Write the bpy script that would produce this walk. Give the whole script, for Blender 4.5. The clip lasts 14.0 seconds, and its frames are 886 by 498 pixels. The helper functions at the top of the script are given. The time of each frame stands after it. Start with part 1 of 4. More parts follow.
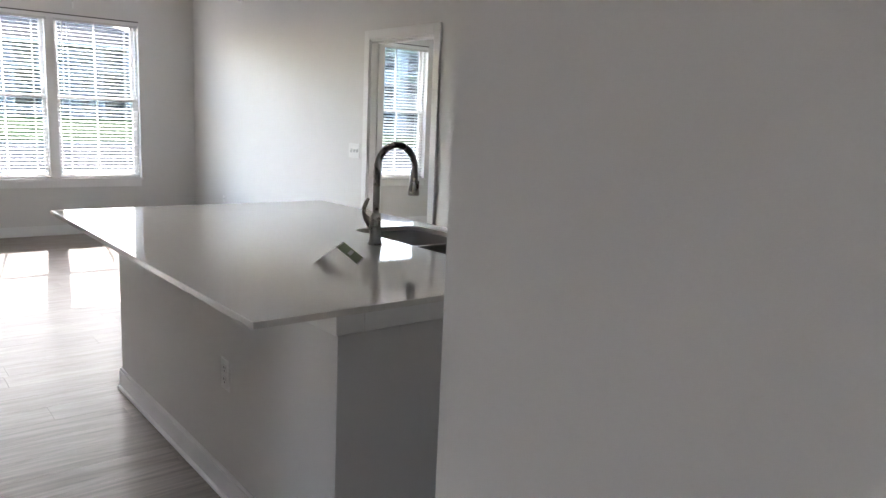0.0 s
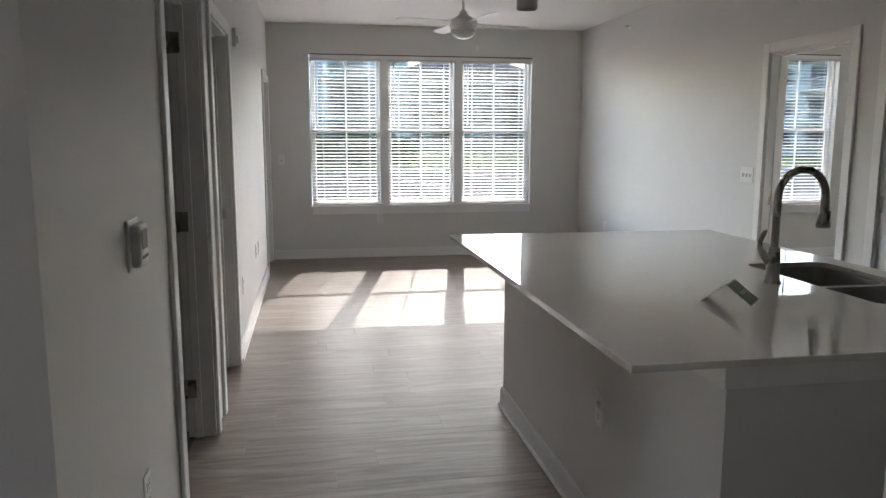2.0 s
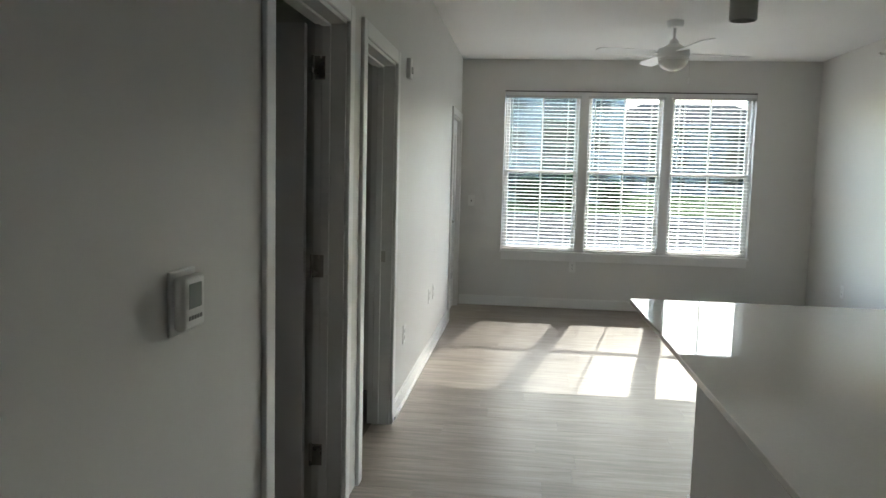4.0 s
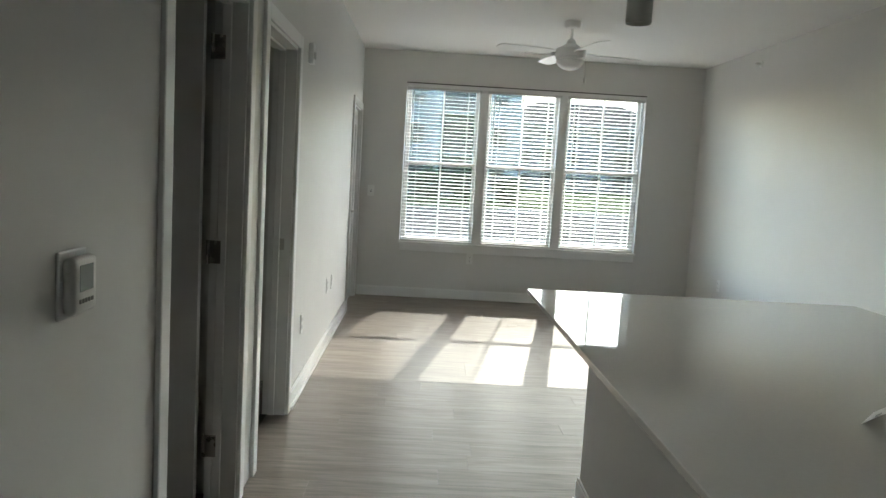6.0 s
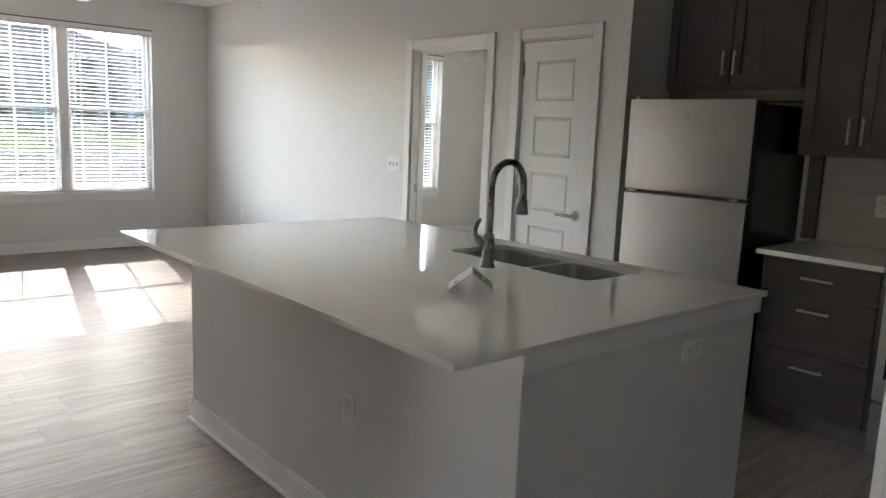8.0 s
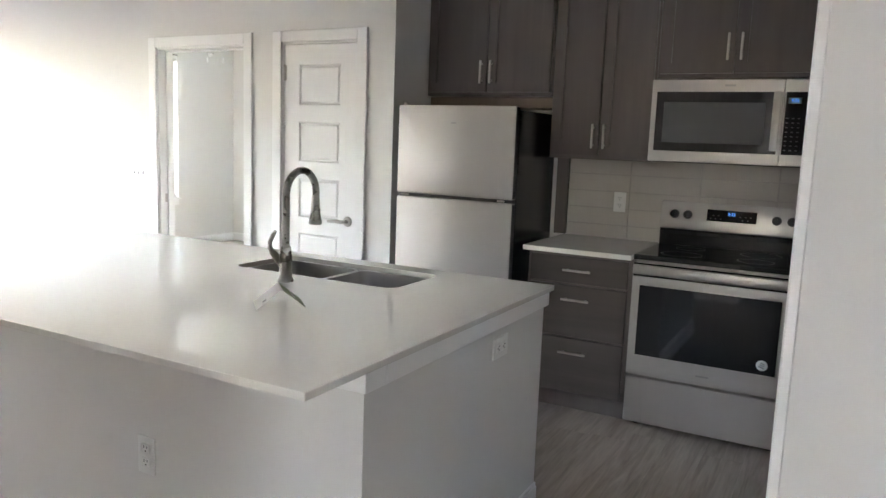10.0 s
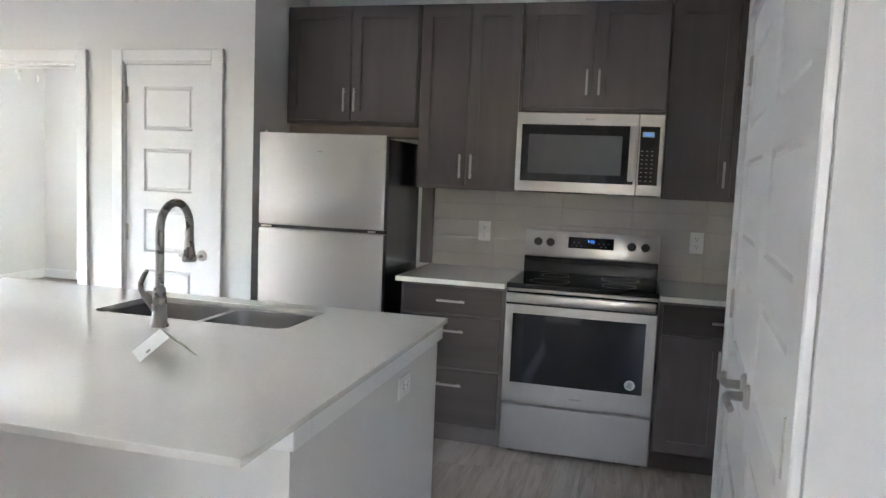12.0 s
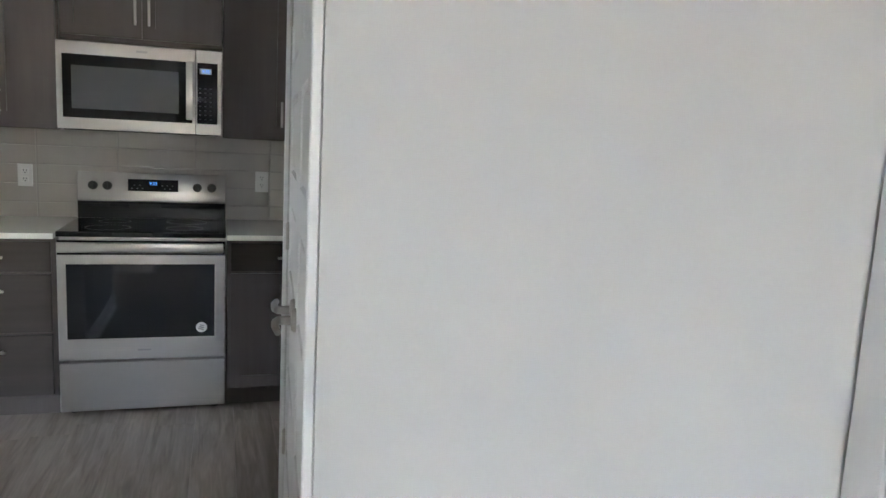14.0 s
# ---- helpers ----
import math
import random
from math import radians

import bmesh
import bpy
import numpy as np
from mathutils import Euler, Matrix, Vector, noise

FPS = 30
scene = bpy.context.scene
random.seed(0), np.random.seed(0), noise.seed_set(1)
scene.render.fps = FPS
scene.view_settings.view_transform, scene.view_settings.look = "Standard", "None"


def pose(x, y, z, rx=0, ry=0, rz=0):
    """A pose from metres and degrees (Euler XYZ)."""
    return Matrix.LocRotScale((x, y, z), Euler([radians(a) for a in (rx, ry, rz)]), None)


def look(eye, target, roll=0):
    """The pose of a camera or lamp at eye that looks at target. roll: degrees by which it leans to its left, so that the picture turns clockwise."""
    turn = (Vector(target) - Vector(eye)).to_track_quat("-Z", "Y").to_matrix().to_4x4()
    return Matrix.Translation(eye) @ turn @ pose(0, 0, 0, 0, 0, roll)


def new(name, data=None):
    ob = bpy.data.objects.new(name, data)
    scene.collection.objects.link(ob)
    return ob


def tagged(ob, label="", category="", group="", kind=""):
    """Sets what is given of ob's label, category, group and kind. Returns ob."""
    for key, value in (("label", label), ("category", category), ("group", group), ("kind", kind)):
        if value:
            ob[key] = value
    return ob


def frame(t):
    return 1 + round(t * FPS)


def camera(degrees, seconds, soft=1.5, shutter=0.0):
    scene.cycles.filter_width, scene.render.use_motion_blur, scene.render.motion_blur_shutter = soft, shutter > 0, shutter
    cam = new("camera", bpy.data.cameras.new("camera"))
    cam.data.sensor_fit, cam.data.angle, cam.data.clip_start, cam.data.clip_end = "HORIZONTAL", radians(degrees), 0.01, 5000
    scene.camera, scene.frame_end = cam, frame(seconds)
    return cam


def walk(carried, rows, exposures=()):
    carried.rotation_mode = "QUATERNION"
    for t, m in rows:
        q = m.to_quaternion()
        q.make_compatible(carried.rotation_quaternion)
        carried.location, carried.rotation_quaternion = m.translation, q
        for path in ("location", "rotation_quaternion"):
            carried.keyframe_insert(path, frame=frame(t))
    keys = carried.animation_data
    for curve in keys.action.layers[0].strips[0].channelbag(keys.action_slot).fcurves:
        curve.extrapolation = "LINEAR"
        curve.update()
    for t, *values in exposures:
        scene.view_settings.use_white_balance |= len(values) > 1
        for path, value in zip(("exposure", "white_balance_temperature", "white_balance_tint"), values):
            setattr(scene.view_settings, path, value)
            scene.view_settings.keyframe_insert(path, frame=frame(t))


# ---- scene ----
cam = camera(61.9, 14.0)
PATH = [
    (0, (0.432, -8.716, 1.394), (1.674, -7.186, 1.051), 2.5),
    (0.5, (0.402, -8.7, 1.418), (1.455, -7.018, 1.175), 1.5),
    (0.7, (0.411, -8.673, 1.407), (1.311, -6.903, 1.163), 1.0),
    (1, (0.414, -8.644, 1.412), (1.093, -6.783, 1.138), 0.1),
    (1.5, (0.447, -8.61, 1.407), (0.896, -6.686, 1.095), -0.5),
    (2, (0.477, -8.591, 1.4), (0.819, -6.644, 1.099), 0.1),
    (2.5, (0.524, -8.472, 1.393), (0.797, -6.505, 1.157), 0.8),
    (3, (0.577, -8.266, 1.397), (0.749, -6.281, 1.231), 0.9),
    (3.5, (0.62, -8.091, 1.392), (0.547, -6.1, 1.217), 1.2),
    (3.7, (0.673, -8.018, 1.393), (0.462, -6.038, 1.203), 1.3),
    (5.8, (0.783, -7.999, 1.392), (0.617, -6.018, 1.179), 3.5),
    (6, (0.692, -8.019, 1.379), (0.755, -6.031, 1.172), 3.3),
    (6.5, (0.489, -8.14, 1.382), (1.026, -6.227, 1.152), 3.2),
    (7, (0.386, -8.253, 1.398), (1.237, -6.464, 1.129), 3.3),
    (7.5, (0.256, -8.314, 1.405), (1.346, -6.664, 1.109), 2.8),
    (8, (0.115, -8.24, 1.4), (1.413, -6.752, 1.081), 2.4),
    (8.5, (0.038, -8.194, 1.402), (1.503, -6.874, 1.068), 2.2),
    (9, (0.017, -8.178, 1.414), (1.601, -7.004, 1.076), 2.2),
    (9.2, (0.02, -8.159, 1.409), (1.642, -7.036, 1.077), 2.2),
    (11.3, (0.024, -7.782, 1.408), (1.894, -7.103, 1.204), 2.3),
    (11.5, (0.021, -7.773, 1.406), (1.907, -7.136, 1.208), 2.4),
    (12, (0.022, -7.747, 1.41), (1.946, -7.236, 1.216), 2.4),
    (12.5, (0.025, -7.744, 1.408), (1.983, -7.384, 1.209), 2.5),
    (13, (0.024, -7.762, 1.407), (2.008, -7.626, 1.191), 2.6),
    (13.5, (0.019, -7.79, 1.407), (1.995, -7.967, 1.156), 2.8),
    (14, (0.005, -7.843, 1.395), (1.899, -8.415, 1.101), 2.9),
]
EXPOSURES = [(0.0, 5.9, 6600, 15), (0.7, 5.4, 6650, 15), (1.5, 5.2, 6800, 14), (2.5, 5.2, 6750, 12), (3.0, 5.2, 6750, 6), (6.5, 5.2, 6850, 2), (7.5, 5.45, 6900, 13),
             (8.0, 5.8, 6900, 13), (8.5, 6.1, 6850, 13), (9.0, 6.55, 6800, 13), (11.5, 7.3, 6350, 12), (12.5, 7.4, 6300, 12), (13.5, 7.2, 6350, 11), (14.0, 7.3, 6300, 10)]
walk(cam, [(t, look(eye, target, roll)) for t, eye, target, roll in PATH], EXPOSURES)

# ---- world, sun ----
SUN_ELEV, SUN_AZ = radians(33.2), radians(11.1)
world = bpy.data.worlds.new("sky")
scene.world = world
world.use_nodes = True
wn = world.node_tree.nodes
sky = wn.new("ShaderNodeTexSky")
sky.sky_type, sky.sun_disc = "NISHITA", False
sky.sun_elevation, sky.sun_rotation = SUN_ELEV, SUN_AZ
wn["Background"].inputs["Strength"].default_value = 0.15
world.node_tree.links.new(sky.outputs[0], wn["Background"].inputs["Color"])
sun_data = bpy.data.lights.new("sun", "SUN")
sun_data.energy, sun_data.angle, sun_data.color = 0.155, radians(0.55), (1.0, 0.95, 0.88)
sun = new("sun", sun_data)
sun.matrix_world = look((2.95, 15.0, 10.0), (0, 0, 0))


# ---- materials ----
def material(name, base, rough=0.5, metal=0.0, spread=0.0, scale=8.0, stretch=(1, 1, 1), bump=0.0, bump_scale=200.0,
             bump_stretch=(1, 1, 1), rough_spread=0.0, coat=0.0, per_object=0.0, spec=0.5):
    """Principled surface with large and small variation of colour, roughness and relief in object space."""
    m = bpy.data.materials.new(name)
    m.use_nodes = True
    n, l = m.node_tree.nodes, m.node_tree.links
    p = n["Principled BSDF"]
    p.inputs["Base Color"].default_value = (*base, 1)
    p.inputs["Roughness"].default_value = rough
    p.inputs["Metallic"].default_value = metal
    p.inputs["Coat Weight"].default_value, p.inputs["Coat Roughness"].default_value = coat, 0.02
    p.inputs["Specular IOR Level"].default_value = spec
    tc = n.new("ShaderNodeTexCoord")

    def tex(size, st, detail=4.0):
        mp = n.new("ShaderNodeMapping")
        mp.inputs["Scale"].default_value = st
        l.new(tc.outputs["Object"], mp.inputs["Vector"])
        t = n.new("ShaderNodeTexNoise")
        t.inputs["Scale"].default_value, t.inputs["Detail"].default_value = size, detail
        l.new(mp.outputs[0], t.inputs["Vector"])
        return t

    if spread or per_object:
        value = n.new("ShaderNodeHueSaturation")
        value.inputs["Color"].default_value = (*base, 1)
        rng = n.new("ShaderNodeMapRange")
        rng.inputs["From Min"].default_value, rng.inputs["From Max"].default_value = 0.25, 0.75
        rng.inputs["To Min"].default_value, rng.inputs["To Max"].default_value = 1 - spread, 1 + spread
        l.new(tex(scale, stretch).outputs["Fac"], rng.inputs["Value"])
        if per_object:
            info, rr, mul = n.new("ShaderNodeObjectInfo"), n.new("ShaderNodeMapRange"), n.new("ShaderNodeMath")
            rr.inputs["To Min"].default_value, rr.inputs["To Max"].default_value = 1 - per_object, 1 + per_object
            mul.operation = "MULTIPLY"
            l.new(info.outputs["Random"], rr.inputs["Value"])
            l.new(rng.outputs[0], mul.inputs[0])
            l.new(rr.outputs[0], mul.inputs[1])
            l.new(mul.outputs[0], value.inputs["Value"])
        else:
            l.new(rng.outputs[0], value.inputs["Value"])
        l.new(value.outputs[0], p.inputs["Base Color"])
    if rough_spread:
        rr = n.new("ShaderNodeMapRange")
        rr.inputs["To Min"].default_value, rr.inputs["To Max"].default_value = rough - rough_spread, rough + rough_spread
        l.new(tex(scale * 0.7, stretch).outputs["Fac"], rr.inputs["Value"])
        l.new(rr.outputs[0], p.inputs["Roughness"])
    if bump:
        b = n.new("ShaderNodeBump")
        b.inputs["Strength"].default_value, b.inputs["Distance"].default_value = bump, 0.002
        l.new(tex(bump_scale, bump_stretch, 2.0).outputs["Fac"], b.inputs["Height"])
        l.new(b.outputs[0], p.inputs["Normal"])
    return m


def plank_material(name, dark, light, grain=(1.2, 14, 14)):
    """Wood-look vinyl: long grain, fine streaks, per-plank tone."""
    m = material(name, light, rough=0.36, bump=0.25, bump_scale=60, bump_stretch=(0.08, 1, 1), rough_spread=0.06)
    n, l = m.node_tree.nodes, m.node_tree.links
    p = n["Principled BSDF"]
    tc, info = n.new("ShaderNodeTexCoord"), n.new("ShaderNodeObjectInfo")
    add, sc = n.new("ShaderNodeVectorMath"), n.new("ShaderNodeVectorMath")
    sc.operation, sc.inputs["Scale"].default_value = "SCALE", 37.0
    l.new(info.outputs["Random"], sc.inputs[0])
    l.new(tc.outputs["Object"], add.inputs[0])
    l.new(sc.outputs[0], add.inputs[1])
    mp = n.new("ShaderNodeMapping")
    mp.inputs["Scale"].default_value = grain
    l.new(add.outputs[0], mp.inputs["Vector"])
    a, b = n.new("ShaderNodeTexNoise"), n.new("ShaderNodeTexNoise")
    a.inputs["Scale"].default_value, a.inputs["Detail"].default_value, a.inputs["Distortion"].default_value = 1.6, 8.0, 1.2
    b.inputs["Scale"].default_value, b.inputs["Detail"].default_value = 7.0, 3.0
    l.new(mp.outputs[0], a.inputs["Vector"])
    l.new(mp.outputs[0], b.inputs["Vector"])
    mixf = n.new("ShaderNodeMath")
    mixf.operation = "MULTIPLY_ADD"
    mixf.inputs[1].default_value = 0.35
    l.new(b.outputs["Fac"], mixf.inputs[0])
    l.new(a.outputs["Fac"], mixf.inputs[2])
    ramp = n.new("ShaderNodeValToRGB")
    ramp.color_ramp.elements[0].position, ramp.color_ramp.elements[1].position = 0.45, 0.88
    ramp.color_ramp.elements[0].color, ramp.color_ramp.elements[1].color = (*dark, 1), (*light, 1)
    l.new(mixf.outputs[0], ramp.inputs[0])
    hs, rr = n.new("ShaderNodeHueSaturation"), n.new("ShaderNodeMapRange")
    rr.inputs["To Min"].default_value, rr.inputs["To Max"].default_value = 0.89, 1.09
    l.new(info.outputs["Random"], rr.inputs["Value"])
    l.new(rr.outputs[0], hs.inputs["Value"])
    l.new(ramp.outputs[0], hs.inputs["Color"])
    l.new(hs.outputs[0], p.inputs["Base Color"])
    return m


def glass_material(name, tint, gloss=0.9):
    m = bpy.data.materials.new(name)
    m.use_nodes = True
    n, l = m.node_tree.nodes, m.node_tree.links
    n.remove(n["Principled BSDF"])
    tr, gl, mix, fr = n.new("ShaderNodeBsdfTransparent"), n.new("ShaderNodeBsdfGlossy"), n.new("ShaderNodeMixShader"), n.new("ShaderNodeFresnel")
    tr.inputs[0].default_value = (*tint, 1)
    gl.inputs["Color"].default_value, gl.inputs["Roughness"].default_value = (gloss, gloss, gloss, 1), 0.02
    l.new(fr.outputs[0], mix.inputs[0])
    l.new(tr.outputs[0], mix.inputs[1])
    l.new(gl.outputs[0], mix.inputs[2])
    l.new(mix.outputs[0], n["Material Output"].inputs[0])
    return m


def glow_material(name, colour, strength):
    m = material(name, colour, 0.4)
    p = m.node_tree.nodes["Principled BSDF"]
    p.inputs["Emission Color"].default_value, p.inputs["Emission Strength"].default_value = (*colour, 1), strength
    return m


WALL = material("wall_paint", (0.69, 0.682, 0.66), 0.62, spread=0.02, scale=1.5, bump=0.12, bump_scale=350)
CEIL = material("ceiling_paint", (0.87, 0.866, 0.855), 0.8, spread=0.015, scale=1.2, bump=0.15, bump_scale=250)
TRIM = material("white_trim", (0.80, 0.80, 0.79), 0.34, spread=0.015, scale=3, bump=0.04, bump_scale=60)
DOORW = material("white_door_paint", (0.80, 0.80, 0.80), 0.38, spread=0.012, scale=2.5, bump=0.06, bump_scale=300, bump_stretch=(1, 1, 0.1))
PLANK = plank_material("vinyl_plank", (0.140, 0.116, 0.096), (0.285, 0.242, 0.204))
SUBFLOOR = material("plank_joint", (0.11, 0.092, 0.078), 0.6, spread=0.1, scale=6)
QUARTZ = material("white_quartz", (0.80, 0.788, 0.74), 0.02, spread=0.02, scale=90, rough_spread=0.0, spec=0.6, coat=0.5)
CAB = material("espresso_wood", (0.105, 0.090, 0.084), 0.32, spread=0.11, scale=3.0, stretch=(9, 9, 0.7), bump=0.1, bump_scale=40,
               bump_stretch=(8, 8, 0.4), per_object=0.12)
# drawer fronts: level grain, base colour darker than espresso_wood
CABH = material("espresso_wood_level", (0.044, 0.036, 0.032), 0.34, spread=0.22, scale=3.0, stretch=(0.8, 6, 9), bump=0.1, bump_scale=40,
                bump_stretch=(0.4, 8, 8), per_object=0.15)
CABIN = material("cabinet_underside", (0.20, 0.16, 0.125), 0.5, spread=0.08, scale=6)
STEEL = material("stainless", (0.46, 0.447, 0.43), 0.33, 1.0, spread=0.03, scale=2.0, bump=0.05, bump_scale=60, bump_stretch=(0.2, 1, 30),
                 rough_spread=0.04)
STEELD = material("stainless_sink", (0.40, 0.39, 0.38), 0.30, 1.0, spread=0.05, scale=5, bump=0.05, bump_scale=80, bump_stretch=(10, 1, 1))
NICKEL = material("brushed_nickel", (0.52, 0.50, 0.47), 0.30, 1.0, spread=0.04, scale=20, rough_spread=0.05)
FAUCET = material("dark_nickel", (0.36, 0.34, 0.315), 0.28, 1.0, spread=0.05, scale=30, rough_spread=0.05)
BLACK = material("black_enamel", (0.012, 0.012, 0.014), 0.22, spread=0.1, scale=6)
BLACKGL = material("black_glass", (0.008, 0.008, 0.010), 0.05, spread=0.1, scale=3, spec=0.6)
DARKPL = material("black_plastic", (0.02, 0.02, 0.022), 0.45, spread=0.1, scale=20)
MESHGL = material("oven_screen", (0.10, 0.105, 0.11), 0.12, spread=0.05, scale=2)
PLASTIC = material("white_plastic", (0.78, 0.78, 0.76), 0.35, spread=0.01, scale=10)
SLOT = material("dark_slot", (0.03, 0.03, 0.03), 0.6)
TILE = material("greige_tile", (0.50, 0.475, 0.435), 0.16, spread=0.03, scale=5, bump=0.05, bump_scale=25, per_object=0.02)
GROUT = material("grout", (0.42, 0.405, 0.38), 0.85, spread=0.05, scale=60, bump=0.2, bump_scale=400)
SLAT = material("blind_slat", (0.64, 0.64, 0.63), 0.42, spread=0.015, scale=8)
SHADE = material("frosted_shade", (0.46, 0.46, 0.44), 0.35, spread=0.03, scale=6)
BRONZE = material("dark_bronze", (0.05, 0.043, 0.038), 0.4, 0.8, spread=0.1, scale=30)
# dark tint lowers the brightness of the view outdoors
GLASS = glass_material("view_dimming_glass", (0.31, 0.318, 0.318))
# warm tint sets strength and colour of the added nook window's light
DIMGL = glass_material("dim_warm_glass", (0.63, 0.565, 0.535))
# warm tint takes the blue out of the added bedroom window's light
WARMGL = glass_material("warm_tint_glass", (0.82, 0.75, 0.70))
GLOBE = material("globe_glass", (0.72, 0.72, 0.70), 0.12, spread=0.01, scale=5)
CARDW = material("white_card", (0.82, 0.82, 0.80), 0.5, spread=0.01, scale=20)
CARDG = material("green_card", (0.30, 0.36, 0.21), 0.5, spread=0.05, scale=30)
DISPLAY = glow_material("blue_digits", (0.10, 0.35, 1.0), 0.012)
LCD = material("grey_lcd", (0.30, 0.34, 0.33), 0.2, spread=0.03, scale=20)
PRINT = material("grey_print", (0.30, 0.30, 0.30), 0.5)
GRASS = material("grass", (0.10, 0.16, 0.03), 0.9, spread=0.35, scale=0.6, bump=0.5, bump_scale=30)
CONCRETE = material("concrete", (0.48, 0.46, 0.43), 0.85, spread=0.1, scale=0.5, bump=0.3, bump_scale=40)
ASPHALT = material("asphalt", (0.06, 0.065, 0.068), 0.8, spread=0.15, scale=0.8, bump=0.3, bump_scale=80)
SIDING = material("pale_siding", (0.52, 0.55, 0.58), 0.7, spread=0.05, scale=0.4, bump=0.6, bump_scale=3, bump_stretch=(0.01, 0.01, 1))
SIDING2 = material("grey_siding", (0.34, 0.36, 0.38), 0.7, spread=0.06, scale=0.4, bump=0.6, bump_scale=3, bump_stretch=(0.01, 0.01, 1))
ROOF = material("roof_shingle", (0.16, 0.135, 0.12), 0.9, spread=0.2, scale=3, bump=0.5, bump_scale=12)
PANE_FAR = material("far_pane", (0.05, 0.06, 0.07), 0.1, spread=0.1, scale=1)
LEAF = material("leaf", (0.045, 0.085, 0.025), 0.6, spread=0.4, scale=2.0)
BARK = material("bark", (0.10, 0.075, 0.055), 0.9, spread=0.2, scale=6, bump=0.6, bump_scale=30)


# ---- builders ----
def thing(name, label="", category="", group="", kind="", at=None):
    ob = new(name)
    ob.empty_display_size = 0.05
    if at is not None:
        ob.matrix_basis = at
    return tagged(ob, label, category, group, kind)


def mesh_of(name, bm, mat, smooth=None):
    me = bpy.data.meshes.new(name)
    bm.normal_update()
    bm.to_mesh(me)
    bm.free()
    if mat:
        me.materials.append(mat)
    if smooth:
        me.shade_smooth()
        me.set_sharp_from_angle(angle=radians(smooth))
    return me


def part(name, bm, mat, parent, label="", smooth=None):
    ob = new(name, mesh_of(name, bm, mat, smooth))
    ob.parent = parent
    if label:
        ob["label"] = label
    return ob


def solid(name, bm, mat, label="", category="", kind="structure", smooth=None, group=""):
    return tagged(new(name, mesh_of(name, bm, mat, smooth)), label, category, group, kind)


def bx(bm, x0, x1, y0, y1, z0, z1, bev=0.0, seg=1):
    """A box, its edges rounded by bev."""
    g = bmesh.ops.create_cube(bm, size=1.0)
    vs = g["verts"]
    for v in vs:
        v.co = Vector((x0 + (v.co.x + 0.5) * (x1 - x0), y0 + (v.co.y + 0.5) * (y1 - y0), z0 + (v.co.z + 0.5) * (z1 - z0)))
    if bev > 0:
        es = list({e for v in vs for e in v.link_edges})
        bmesh.ops.bevel(bm, geom=es, offset=bev, segments=seg, affect="EDGES", profile=0.5)
    return bm


def box(x0, x1, y0, y1, z0, z1, bev=0.0, seg=1):
    return bx(bmesh.new(), x0, x1, y0, y1, z0, z1, bev, seg)


def lathe(profile, steps=32, centre=(0, 0, 0), bm=None, axis="z"):
    """A turned solid from (radius, height) pairs."""
    bm = bm or bmesh.new()
    rings = []
    for r, h in profile:
        ring = []
        for i in range(steps):
            a = 2 * math.pi * i / steps
            u, v = r * math.cos(a), r * math.sin(a)
            p = (u, v, h) if axis == "z" else ((h, u, v) if axis == "x" else (u, h, v))
            ring.append(bm.verts.new(Vector(p) + Vector(centre)))
        rings.append(ring)
    for a, b in zip(rings, rings[1:]):
        for i in range(steps):
            j = (i + 1) % steps
            bm.faces.new((a[i], a[j], b[j], b[i]))
    bm.faces.new(rings[0][::-1])
    bm.faces.new(rings[-1])
    bmesh.ops.recalc_face_normals(bm, faces=bm.faces)
    return bm


def tube(points, radius, steps=14, bm=None):
    """A round bar along points; radius may be a list."""
    bm = bm or bmesh.new()
    pts = [Vector(p) for p in points]
    rad = radius if isinstance(radius, (list, tuple)) else [radius] * len(pts)
    rings, up = [], None
    for i, p in enumerate(pts):
        d = (pts[min(i + 1, len(pts) - 1)] - pts[max(i - 1, 0)]).normalized()
        if up is None:
            up = d.orthogonal().normalized()
        up = (up - d * up.dot(d)).normalized()
        side = d.cross(up)
        rings.append([bm.verts.new(p + (up * math.cos(2 * math.pi * k / steps) + side * math.sin(2 * math.pi * k / steps)) * rad[i]) for k in range(steps)])
    for a, b in zip(rings, rings[1:]):
        for k in range(steps):
            j = (k + 1) % steps
            bm.faces.new((a[k], a[j], b[j], b[k]))
    bm.faces.new(rings[0][::-1])
    bm.faces.new(rings[-1])
    bmesh.ops.recalc_face_normals(bm, faces=bm.faces)
    return bm


